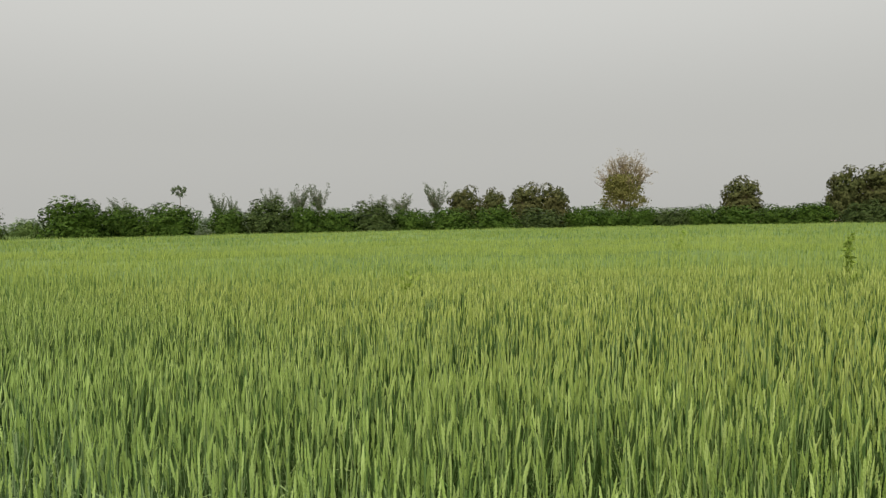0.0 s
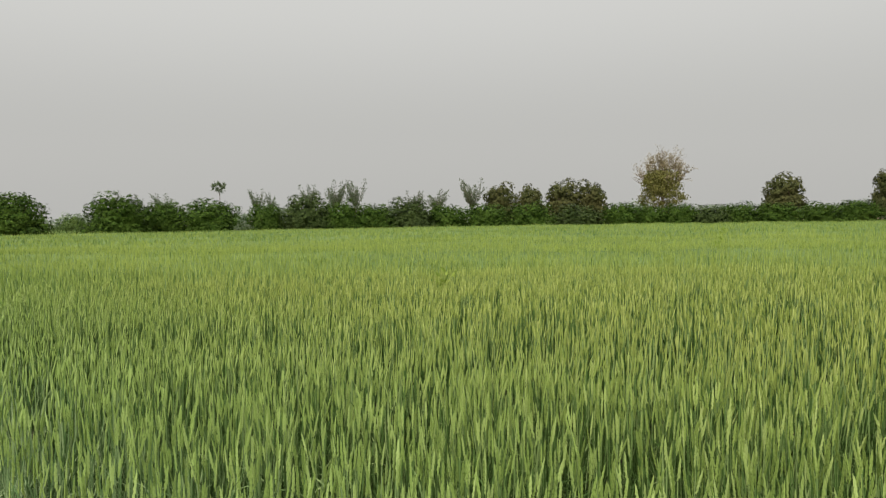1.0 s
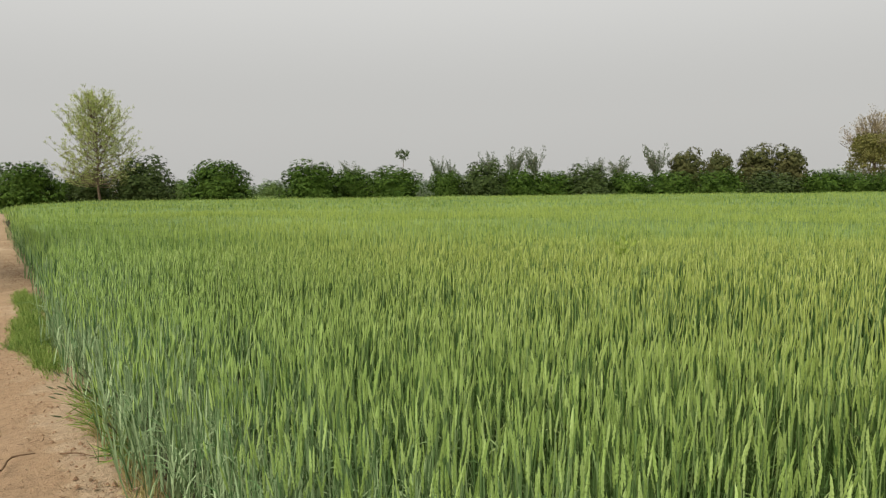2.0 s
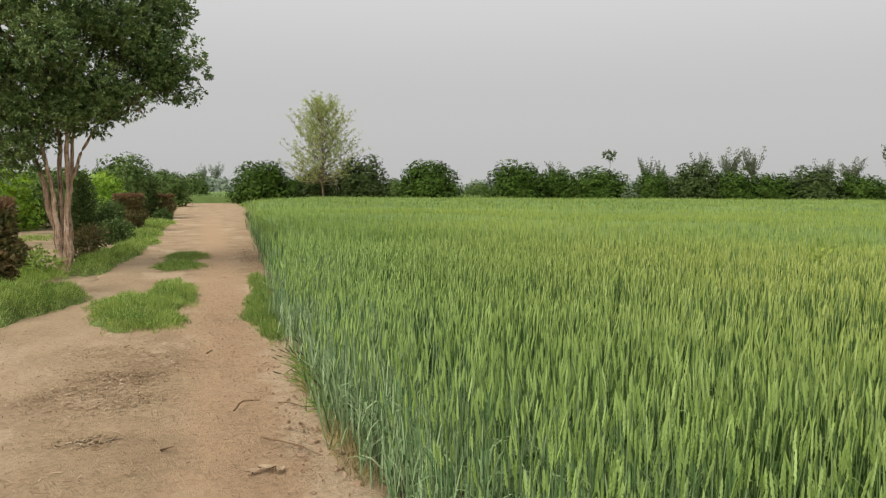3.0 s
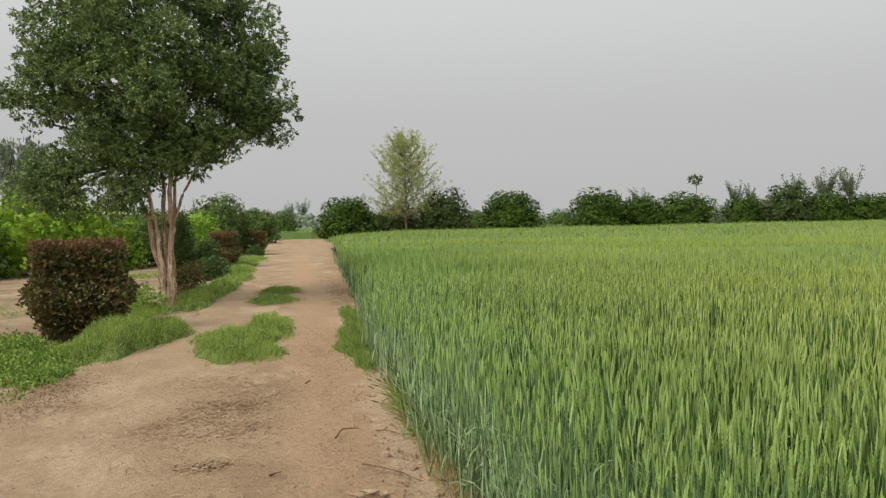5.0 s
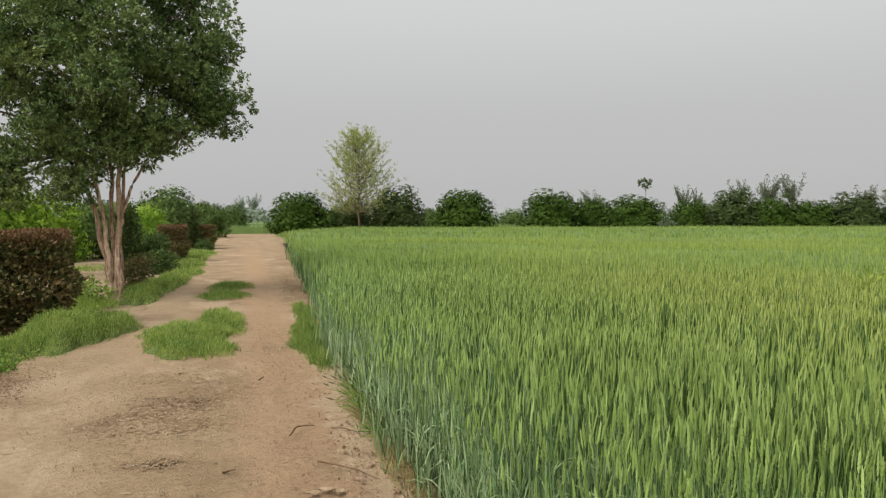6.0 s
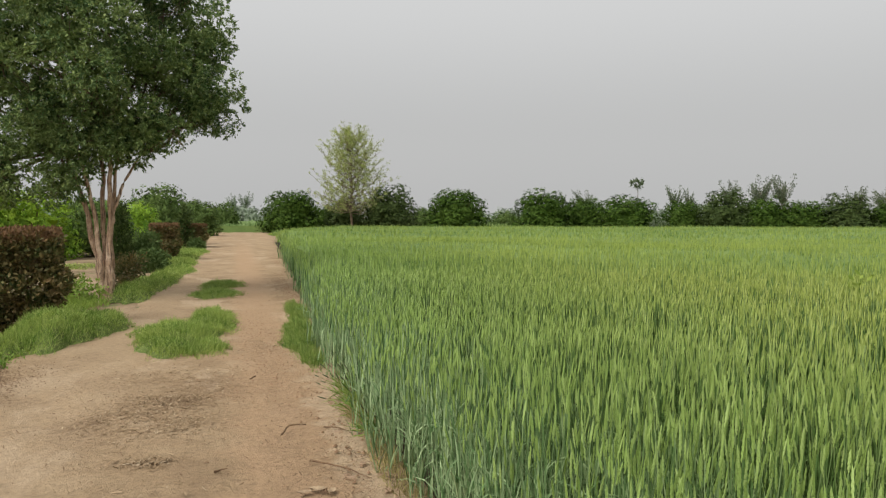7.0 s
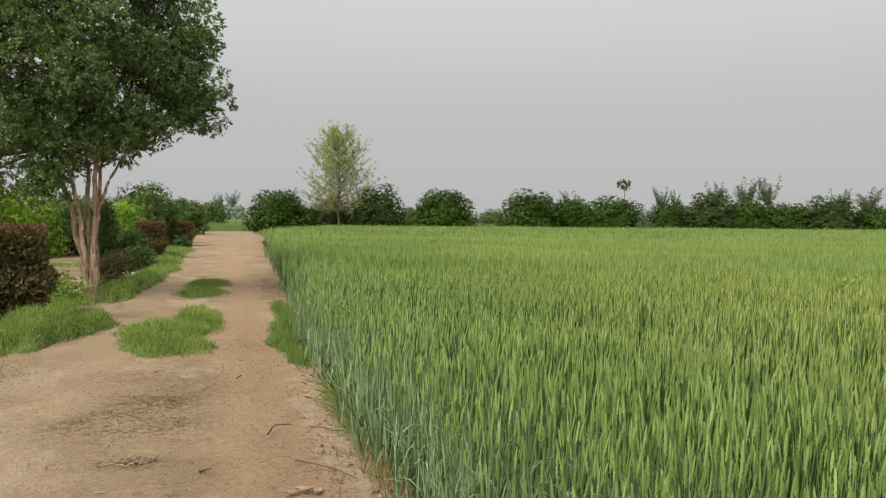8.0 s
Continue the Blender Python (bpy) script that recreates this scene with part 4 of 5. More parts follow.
row_of([
    ("p", -3.2, 70.0, 3.8, 3.5, 120), ("p", -6.5, 66.0, 4.4, 3.4, 200), ("p", -1.5, 97.0, 4.0, 3.8, 45), ("p", -5.0, 92.0, 4.6, 3.7, 290),
    ("a", -16.5, 38.0, 4.4, 3.2, 10), ("b", -15.0, 50.0, 4.4, 3.3, 75), ("b", -10.0, 58.0, 4.4, 3.3, 30), ("a", -20.0, 46.0, 4.6, 3.4, 160)])
for p in protos.values():
    drop(p)

# slim upswept trees far behind the rows
S1 = plume_tree(31, "slim grey-green tree with upswept leafy plumes", "slim trees", M_GREYLEAF)
for x, y, h, w, turn in ((64.2, 102.2, 6.7, 0.8, 0), (66.0, 101.2, 6.2, 0.5, 50), (67.8, 93.7, 7.1, 0.9, 100), (69.1, 89.0, 7.5, 1.0, 200), (71.2, 87.3, 7.7, 0.9, 300),
                         (50.2, 104.2, 5.9, 1.0, 30), (80.0, 83.5, 6.0, 0.8, 120), (78.7, 77.7, 5.9, 1.0, 220), (74.6, 67.5, 7.0, 0.95, 320)):
    put(S1, x, y, turn, w * 1.2, h / 7.0)
drop(S1)
# the haze over these two trees lies in their leaf colour
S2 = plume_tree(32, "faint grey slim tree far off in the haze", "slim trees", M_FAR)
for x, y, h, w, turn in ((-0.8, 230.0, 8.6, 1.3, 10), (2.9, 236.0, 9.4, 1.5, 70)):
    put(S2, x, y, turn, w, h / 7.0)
drop(S2)


def build_tuft_tree():
    rng = np.random.default_rng(41)
    root = thing("tuft_tree", (64.4, 113.7, -0.05), "thin bare-stemmed tree topped by one leafy tuft", "tree")
    mesh_object("trunk", [(*tubes([bent(rng, (0, 0, 0), (0, 0, 6.6), 7, 0.01)], [np.linspace(0.07, 0.04, 7)], 6), M_BARK_GREY)], root, smooth=True)
    c, d = lobe_points(rng, [(0, 0, 7.3, 1.0, 1.0, 0.7)], 34, 0.6)
    v, f = leaves(rng, c, 0.10, 6, 0.6, 0.2, d + np.array([0, 0, 0.5]), 0, 0.3)
    mesh_object("crown", [(v, f, M_GREYLEAF)], root)


build_tuft_tree()

pale = upswept_tree("young_tree", 51, 10.9, 8.0, M_PALE, "tall airy tree with sparse pale yellow-green leaves", "", 96, 0.17, 17, base=0.22, thick=0.15, lean=0.9, clump=0.11, widest=0.15, split=True)
pale.location = (11.5, 78.2, -0.05)
seedy = fan_tree("seed_pod_tree", 52, 4.0, 3.9, 5.6, "nearly bare tree hung with dry brown seed pods", M_POD)
seedy.location = (86.7, 46.6, -0.05)
olive = round_tree("olive_tree", 53, [(0, 0, 3.6, 2.4, 2.4, 2.2), (-1.0, 0, 4.9, 1.3, 1.3, 1.2), (0.7, 0.2, 5.3, 1.5, 1.5, 1.3)], 1.2, 0.14, 0.22, 7, 900, M_OLIVE, M_BARK_GREY,
                   "dense olive-coloured tree in front of the seed pod tree", "tree")
olive.location = (85.0, 45.9, -0.05)
olive.scale = (1.2, 1.2, 1.12)
# looks hazy only through its painted grey leaves
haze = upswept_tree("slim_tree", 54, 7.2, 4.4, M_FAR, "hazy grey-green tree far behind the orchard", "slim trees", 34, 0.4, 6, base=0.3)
haze.location = (-18.1, 57.1, -0.05)


# ---- hedges and shrubs along the track ----
def clipped_hedge(at, turn, w, d, h, label, seed):
    """A clipped copper-leaved block on a narrower foot, with a swollen waist."""
    rng = np.random.default_rng(seed)
    root = thing("clipped_hedge", at, label, "hedge", "copper hedges")
    root.rotation_euler = (0, 0, radians(turn))
    paths, radii = [], []
    for k in range(14):
        x0 = rng.uniform(-0.25, 0.25) * w
        y0 = rng.uniform(-0.25, 0.25) * d
        paths.append(bent(rng, (x0 * 0.6, y0 * 0.6, -0.05), (x0 * 1.8, y0 * 1.8, h * rng.uniform(0.6, 0.95)), 5, 0.03))
        radii.append(np.linspace(0.018, 0.005, 5))
    for p, r in zip(paths, radii):
        mesh_object("stem", [(*tubes([p], [r], 5), M_TWIG)], root, smooth=True)
    n = int(9000 * w * h / 2.4)
    z = rng.uniform(0.02, 1, n) ** 0.85
    half = np.interp(z, [0, 0.12, 0.38, 0.50, 0.56, 0.62, 1.0], [0.28, 0.36, 0.52, 0.60, 0.56, 0.47, 0.50])
    a, b = rng.uniform(-1, 1, n), rng.uniform(-1, 1, n)
    big = np.maximum(np.abs(a), np.abs(b)) + 1e-6
    sh = rng.uniform(0.66, 1.03, n) / big * np.where(rng.uniform(0, 1, n) < 0.8, 1, big)
    x, y = a * sh * half * w, b * sh * half * d
    zz = z * h + rng.normal(0, 0.02, n)
    c = np.stack([x, y, zz], 1)
    aim = unit(np.stack([a, b, np.full(n, 0.35)], 1))
    top = zz > h * 0.93
    v, f = leaves(rng, c[~top], 0.03, 2, 0.082, 0.047, aim[~top], 0.0, 0.8)
    mesh_object("foliage", [(v, f, M_HEDGE)], root)
    m = int(900 * w * d)
    c = np.stack([rng.uniform(-0.5, 0.5, m) * w, rng.uniform(-0.5, 0.5, m) * d, h * rng.uniform(0.9, 1.0, m)], 1)
    v, f = leaves(rng, c, 0.02, 3, 0.07, 0.035, np.tile([0, 0, 1.0], (m, 1)), 0, 0.9)
    mesh_object("clipped_top", [(v, f, M_HEDGETOP)], root, "reddish new shoots on the flat top")


clipped_hedge((-3.21, 12.45, -0.08), 12, 1.24, 1.2, 1.54, "clipped copper-brown hedge block beside the dirt track", 61)
clipped_hedge((-2.72, 31.2, -0.05), 5, 1.0, 2.4, 1.42, "smaller clipped copper hedge block along the verge", 62)
clipped_hedge((-2.2, 44.0, -0.05), 5, 1.1, 2.0, 1.3, "distant clipped copper hedge block along the verge", 63)


def shrub(name, at, lobes, leaf, clumps, mat, label, seed, droop=0.2):
    rng = np.random.default_rng(seed)
    root = thing(name, at, label, "shrub")
    paths = [bent(rng, (rng.normal(0, 0.05), rng.normal(0, 0.05), -0.05), lb[:3], 5, 0.05) for lb in lobes]
    for p in paths:
        mesh_object("stem", [(*tubes([p], [np.linspace(0.025, 0.008, 5)], 5), M_TWIG)], root, smooth=True)
    c, d = lobe_points(rng, lobes, clumps, 0.45)
    v, f = leaves(rng, c, 0.05, 6, leaf, leaf * 0.42, d + np.array([0, 0, 0.3]), droop)
    mesh_object("foliage", [(v, f, mat)], root)
    return root


shrub("small_cypress", (-3.55, 25.6, -0.05), [(0, 0, 0.5, 0.42, 0.42, 0.5), (0, 0, 1.1, 0.36, 0.36, 0.55), (0, 0, 1.75, 0.24, 0.24, 0.55)], 0.09, 900, M_DARK, "small dark upright cypress beside the verge", 71, -0.3)
shrub("green_shrub", (-3.05, 26.6, -0.05), [(0, 0, 0.5, 0.55, 0.55, 0.5), (0.2, 0, 0.9, 0.4, 0.4, 0.35)], 0.10, 700, M_BUSH, "rounded dark green shrub on the grassy verge", 72)
shrub("green_shrub", (-2.55, 25.0, -0.05), [(0, 0, 0.35, 0.45, 0.45, 0.4)], 0.10, 420, M_BUSH, "low dark green shrub beside the copper hedge", 73)
shrub("small_cypress", (-2.7, 43.0, -0.05), [(0, 0, 0.7, 0.45, 0.45, 0.7), (0, 0, 1.6, 0.3, 0.3, 0.8)], 0.16, 240, M_DARK, "distant dark cypress beside the copper hedge", 74, -0.3)
shrub("green_shrub", (-1.95, 39.5, -0.05), [(0, 0, 0.3, 0.4, 0.4, 0.35)], 0.11, 320, M_BUSH, "low green shrub at the edge of the track", 75)
shrub("copper_shrub", (-2.55, 18.6, -0.05), [(0, 0, 0.35, 0.4, 0.4, 0.35), (0.15, 0.2, 0.6, 0.3, 0.3, 0.25)], 0.09, 260, M_HEDGE, "low dark copper shrub at the tree's foot", 76)
shrub("leafy_weed", (-2.95, 15.9, -0.05), [(0, 0, 0.25, 0.4, 0.4, 0.3), (-0.3, 0.3, 0.35, 0.3, 0.3, 0.3)], 0.10, 150, M_WEED, "yellow-green leafy weeds growing by the trunk", 77)


# ---- grass ----
def grass_patch(name, lobes, blade, per_m2, label, seed, width=0.0056, mat=None, sparse=0.0):
    """Fine blades over low mounds (x, y, rx, ry, rise), thinning at a ragged rim."""
    rng = np.random.default_rng(seed)
    groups = []
    for k, (cx, cy, rx, ry, rise) in enumerate(lobes):
        n = int(per_m2 * np.pi * rx * ry)
        a = rng.uniform(0, 2 * np.pi, n)
        r = rng.uniform(0, 1, n) ** 0.5 * (1 + 0.45 * rng.uniform(0, 1, n) ** 7)
        ph = seed + 1.7 * k
        rim = 0.96 + 0.12 * np.sin(3 * a + ph) + 0.09 * np.sin(7 * a + 2 * ph) + 0.06 * np.sin(13 * a + ph) + 0.04 * np.sin(29 * a)
        x, y = cx + r * rim * rx * np.cos(a), cy + r * rim * ry * np.sin(a)
        clump = wavy(x * 7, y * 5, seed)
        keep = rng.uniform(0, 1, n) < 1 - sparse * (0.5 - 0.9 * clump) - np.clip(r - 0.62, 0, 1) * 2.1
        x, y, a, r, clump = x[keep], y[keep], a[keep], r[keep], clump[keep]
        n = len(x)
        dome = np.clip(1 - r ** 2.4, 0, 1)
        z = rise * dome * (1 + 0.28 * wavy(x * 3.5, y * 2.5, ph)) - 0.02
        b = np.stack([x, y, z], 1)
        ln = blade * rng.uniform(0.35, 1.25, (n, 1)) * np.clip(1.05 - 0.55 * r[:, None] ** 3, 0.25, 1.1) * (0.85 + 0.5 * clump[:, None])
        lie = rng.uniform(0.1, 1.0, (n, 1))
        turn = rng.uniform(0, 2 * np.pi, n)
        out = np.stack([np.cos(turn), np.sin(turn), np.zeros(n)], 1) * lie + np.stack([np.cos(a) * r * 0.35, np.sin(a) * r * 0.35, np.zeros(n)], 1)
        s = np.array([0, 0.5, 1.0])[None, :, None]
        p = b[:, None] + ln[:, None] * (out[:, None] * s ** 1.5 + np.array([0, 0, 1.0]) * (s * (1.1 - 0.45 * lie[:, None]) - 0.4 * lie[:, None] * s ** 2.5))
        w = rng.uniform(0, np.pi, n)
        side = np.stack([np.cos(w), np.sin(w), rng.normal(0, 0.3, n)], 1)
        groups.append((*ribbons(p, side, width * np.array([1, 0.85, 0.12])), mat if mat else M_GRASS))
        if rise > 0.03:   # the matted turf under the blades
            u, q = np.meshgrid(np.linspace(0, 1, 11), np.linspace(0, 2 * np.pi, 40, endpoint=False), indexing="ij")
            rm = 0.9 + 0.12 * np.sin(3 * q + ph) + 0.09 * np.sin(7 * q + 2 * ph)
            gx, gy = cx + u * rm * rx * np.cos(q), cy + u * rm * ry * np.sin(q)
            v = np.stack([gx, gy, rise * np.clip(1 - u ** 2.4, 0, 1) * (1 + 0.28 * wavy(gx * 3.5, gy * 2.5, ph)) - 0.035], -1)
            i, j = np.meshgrid(np.arange(10), np.arange(40), indexing="ij")
            f = np.stack([i * 40 + j, (i + 1) * 40 + j, (i + 1) * 40 + (j + 1) % 40, i * 40 + (j + 1) % 40], -1).reshape(-1, 4)
            groups.append((v, f, M_TURF))
    return tagged(mesh_object(name, groups), label, "grass", kind="stuff")


def ditch_weeds():
    """Low leafy weeds filling the shallow ditch in front of the hedge."""
    rng = np.random.default_rng(88)
    n = 1500
    s = rng.uniform(0, 1, n)
    x = -4.2 + 1.55 * s + rng.normal(0, 0.22, n)
    y = 12.2 - 3.5 * s + rng.normal(0, 0.35, n)
    ok = (wavy(x * 3.2, y * 3.2, 4) > -0.42) & (x < track_left(y) + 0.12)
    x, y = x[ok], y[ok]
    c = np.stack([x, y, -0.05 + 0.085 * rng.uniform(0, 1, len(x)) ** 1.6 * (1.1 + wavy(x * 4, y * 4, 1))], 1)
    v, f = leaves(rng, c, 0.05, 16, 0.045, 0.026, np.tile([0, 0, 0.6], (len(x), 1)), 0.0, 0.8)
    v[:, 2] = np.maximum(v[:, 2], -0.08)
    ob = mesh_object("ground_weeds", [(v, f, M_DITCH)])
    tagged(ob, "low leafy green weeds in the ditch beside the hedge", "weeds", kind="stuff")


grass_patch("grass_mound", [(-2.42, 11.6, 0.68, 1.6, 0.30), (-2.0, 12.0, 0.44, 1.0, 0.22), (-2.75, 10.7, 0.38, 0.8, 0.16)], 0.13, 5600, "thick green grass mound at the track's edge", 81)
grass_patch("grass_tuft", [(-0.82, 10.9, 0.66, 1.6, 0.14), (-0.42, 12.3, 0.42, 1.9, 0.13), (-0.45, 9.9, 0.36, 0.8, 0.05)], 0.12, 5600, "green grass tuft growing in the middle of the track", 82, sparse=0.25)
grass_patch("grass_tuft", [(-0.45, 16.8, 0.66, 0.95, 0.05), (-0.36, 19.2, 0.60, 1.2, 0.05), (-0.4, 18.0, 0.4, 1.2, 0.0)], 0.11, 4600, "low sparse grass tuft in the track", 83, 0.005, M_VERGE, 0.35)
grass_patch("grass_verge", [(0.98, 13.2, 0.24, 1.9, 0.04), (0.84, 11.2, 0.26, 1.3, 0.05), (0.76, 9.9, 0.26, 1.0, 0.04), (0.82, 8.8, 0.18, 0.7, 0.03)], 0.13, 6000, "short grass strip between track and wheat", 84, 0.0052, M_VERGE, 0.3)
grass_patch("grass_mound", [(-2.1, 17.3, 0.42, 1.9, 0.20), (-1.85, 20.6, 0.48, 2.6, 0.18), (-2.35, 19.0, 0.4, 2.4, 0.16)], 0.14, 2900, "long bright grass mound along the verge", 85, 0.0075)
grass_patch("grass_verge", [(-2.05, 28.5, 0.75, 4.5, 0.10), (-2.1, 36.0, 0.8, 5.5, 0.08), (-1.75, 24.2, 0.5, 2.2, 0.10)], 0.17, 1300, "grassy verge beside the far track", 86, 0.013)
grass_patch("grass_verge", [(-2.9, 55.0, 0.9, 16.0, 0.05)], 0.2, 160, "grassy verge beside the far end of the track", 87, 0.022)
grass_patch("grass_verge", [(4.2, 72.0, 1.3, 9.0, 0.06), (6.2, 78.0, 2.2, 5.0, 0.06)], 0.3, 160, "rough grass between the track's end and the orchard", 94, 0.025)
ditch_weeds()
grass_patch("weed_patch", [(-3.0, 15.4, 0.6, 1.6, 0.02)], 0.22, 900, "yellow-green weeds between hedge and tree", 89, 0.011, M_WEED)
grass_patch("grass_patch", [(-5.6, 17.0, 1.3, 1.6, 0.0)], 0.07, 500, "thin grass on the orchard soil", 90, 0.006, None, 0.5)
grass_patch("grass_patch", [(-5.2, 27.5, 1.3, 2.0, 0.0), (-6.8, 26.0, 1.5, 1.2, 0.0)], 0.12, 450, "grass patch on the bare orchard soil", 91, 0.012, None, 0.4)
grass_patch("grass_verge", [(0.95, 4.9, 0.12, 0.9, 0.0), (0.93, 6.3, 0.10, 0.8, 0.0)], 0.17, 3600, "dry yellowing grass at the foot of the wheat", 92, 0.0045, M_DRYGRASS)


def seed_grass(at, seed, n, reach):
    """Thin stalks leaning out over the track, each with a dark narrow seed head."""
    rng = np.random.default_rng(seed)
    root = thing("seeding_grass", at, "dark seeding wild grass leaning out over the track", "grass", "seeding grass")
    for _ in range(n):
        foot = np.array([rng.normal(0.05, 0.04), rng.normal(0, 0.10), -0.02])
        turn = radians(rng.normal(190, 38))
        d = np.array([math.cos(turn), math.sin(turn), 0.0])
        rise, out = rng.uniform(0.16, 0.42), reach * rng.uniform(0.4, 1.1)
        t = np.linspace(0, 1, 6)[:, None]
        p = foot + d * out * t ** 1.5 + np.array([0, 0, rise]) * t * (1.25 - 0.25 * t)
        stalk = mesh_object("stalk", [(*tubes([p], [np.linspace(0.0022, 0.0012, 6)], 4), M_VERGE)], root, smooth=True)
        way = unit(p[-1] - p[-2])
        q = p[-1] + way * np.linspace(0, rng.uniform(0.05, 0.085), 5)[:, None]
        mesh_object("seed_head", [(*tubes([q], [np.array([0.0015, 0.0052, 0.0058, 0.0042, 0.001])], 5), M_SEED)], stalk, smooth=True)
    v, f = leaves(rng, np.stack([rng.normal(0.04, 0.05, 26), rng.normal(0, 0.12, 26), rng.uniform(0.0, 0.12, 26)], 1), 0.02, 3, 0.20, 0.009, np.tile([-0.7, 0, 0.6], (26, 1)), 0, 0.5)
    mesh_object("blades", [(v, f, M_VERGE)], root)


seed_grass((0.90, 6.25, 0.0), 93, 9, 0.22)
seed_grass((0.92, 6.75, 0.0), 96, 11, 0.26)
seed_grass((0.93, 5.6, 0.0), 98, 6, 0.14)


def build_far_crop():
    """The green crop beyond the track's end."""
    rng = np.random.default_rng(95)
    n = 18000
    x, y = rng.uniform(-25, 48, n), 86.2 + 45 * rng.uniform(0, 1, n) ** 2.4
    b = np.stack([x, y, rng.uniform(0.35, 0.6, n)], 1)
    up = unit(np.stack([rng.normal(0, 0.1, n), rng.normal(0, 0.1, n), np.ones(n)], 1))
    v, f = flat_ears(rng, b, up, 0.4, 0.07)
    gx, gy = np.linspace(-160, 300, 120), 86 + 330 * np.linspace(0, 1, 60) ** 2
    x, y = np.meshgrid(gx, gy, indexing="ij")
    z = 0.68 + 0.05 * wavy(x, y) + rng.normal(0, 0.02, x.shape)
    z[:, 0] = -0.1
    i, j = np.meshgrid(np.arange(119), np.arange(59), indexing="ij")
    ff = np.stack([i * 60 + j, (i + 1) * 60 + j, (i + 1) * 60 + j + 1, i * 60 + j + 1], -1).reshape(-1, 4)
    ob = mesh_object("far_crop", [(v, f, M_STALK, np.repeat(rng.uniform(0.4, 1, n), 4)), (np.stack([x, y, z], -1), ff, M_CANOPY)])
    tagged(ob, "distant green crop beyond the end of the track", "wheat", kind="stuff")


build_far_crop()


def build_far_woods():
    """Low woods and hedgerows ringing the fields, far off."""
    rng = np.random.default_rng(97)
    lobes = []
    for k in range(200):
        th = radians(-60 + 175 * k / 200 + rng.uniform(-0.5, 0.5))
        d = rng.choice([190, 230]) * rng.uniform(0.95, 1.05)
        h = rng.uniform(2.4, 4.4) * d / 200
        lobes.append((d * math.sin(th), d * math.cos(th), h * 0.55, h * rng.uniform(0.9, 1.7), h, h * rng.uniform(0.5, 0.75)))
    c, dr = lobe_points(rng, lobes, 8000, 0.4)
    c[:, 2] = np.maximum(c[:, 2], 0)
    # distance haze comes from the pale leaf colour
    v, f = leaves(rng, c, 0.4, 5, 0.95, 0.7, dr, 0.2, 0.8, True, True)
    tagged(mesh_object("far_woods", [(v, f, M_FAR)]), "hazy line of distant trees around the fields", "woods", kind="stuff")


build_far_woods()


# ---- weeds standing above the wheat ----
def tall_weed(at, h, spread, leaf, label, seed, n=9):
    rng = np.random.default_rng(seed)
    root = thing("tall_weed", at, label, "weed", "weeds in the wheat")
    p = bent(rng, (0, 0, 0), (rng.normal(0, 0.03), 0, h), 7, 0.015)
    mesh_object("stem", [(*tubes([p], [np.linspace(0.012, 0.004, 7)], 5), M_WEED)], root, smooth=True)
    z = np.linspace(0.55, 1.0, n)
    c = np.stack([np.interp(z, np.linspace(0, 1, 7), p[:, 0]) + rng.normal(0, spread, n), rng.normal(0, spread, n), z * h], 1)
    v, f = leaves(rng, c, spread * 0.5, 7, leaf, leaf * 0.5, np.tile([0, 0, 0.3], (n, 1)), 0.1)
    mesh_object("foliage", [(v, f, M_SPROUT)], root)


def out_from(turn, d):
    """A place d metres out from the eye's first stand, turned right of the track."""
    return 0.154 + d * math.sin(radians(turn)), 0.701 + d * math.cos(radians(turn)), -0.05


tall_weed(out_from(76.8, 11.3), 1.42, 0.036, 0.07, "tall leafy green weed standing above the wheat", 101, 26)
tall_weed(out_from(65.9, 20.0), 1.06, 0.04, 0.10, "yellow-green weed poking through the wheat", 102)
tall_weed(out_from(66.2, 34.0), 1.1, 0.05, 0.12, "small far weed poking above the wheat", 103)
tall_weed(out_from(45.8, 10.0), 0.94, 0.06, 0.10, "bright yellow-green weed among the wheat ears", 104)
shrub("pale_shrub", (38.5, 64.0, -0.05), [(0, 0, 0.7, 0.9, 0.9, 0.8)], 0.2, 160, M_GREYLEAF, "pale rounded shrub at the wheat's far edge", 105)


# ---- litter on the track ----
def litter(name, spots, label, seed, length, mat, wide=0.005):
    rng = np.random.default_rng(seed)
    vs, fs, off = [], [], 0
    for cx, cy, rx, ry, n in spots:
        c = np.stack([cx + rng.normal(0, rx, n), cy + rng.normal(0, ry, n)], 1)
        a = rng.uniform(0, np.pi, n)
        ln = length * rng.uniform(0.3, 1.3, n)
        s = np.array([-0.5, 0, 0.5])
        p = np.stack([c[:, :1] + np.cos(a)[:, None] * ln[:, None] * s, c[:, 1:] + np.sin(a)[:, None] * ln[:, None] * s,
                      0.006 + rng.uniform(0, 0.012, (n, 1)) + rng.uniform(-0.006, 0.008, (n, 3))], -1)
        side = np.stack([-np.sin(a), np.cos(a), rng.normal(0, 0.3, n)], 1)
        v, f = ribbons(p, side, wide * rng.uniform(0.5, 1.6, (n, 1)))
        vs.append(v)
        fs.append(f + off)
        off += len(v)
    return tagged(mesh_object(name, [(np.concatenate(vs), np.concatenate(fs), mat)]), label, "litter", kind="stuff")


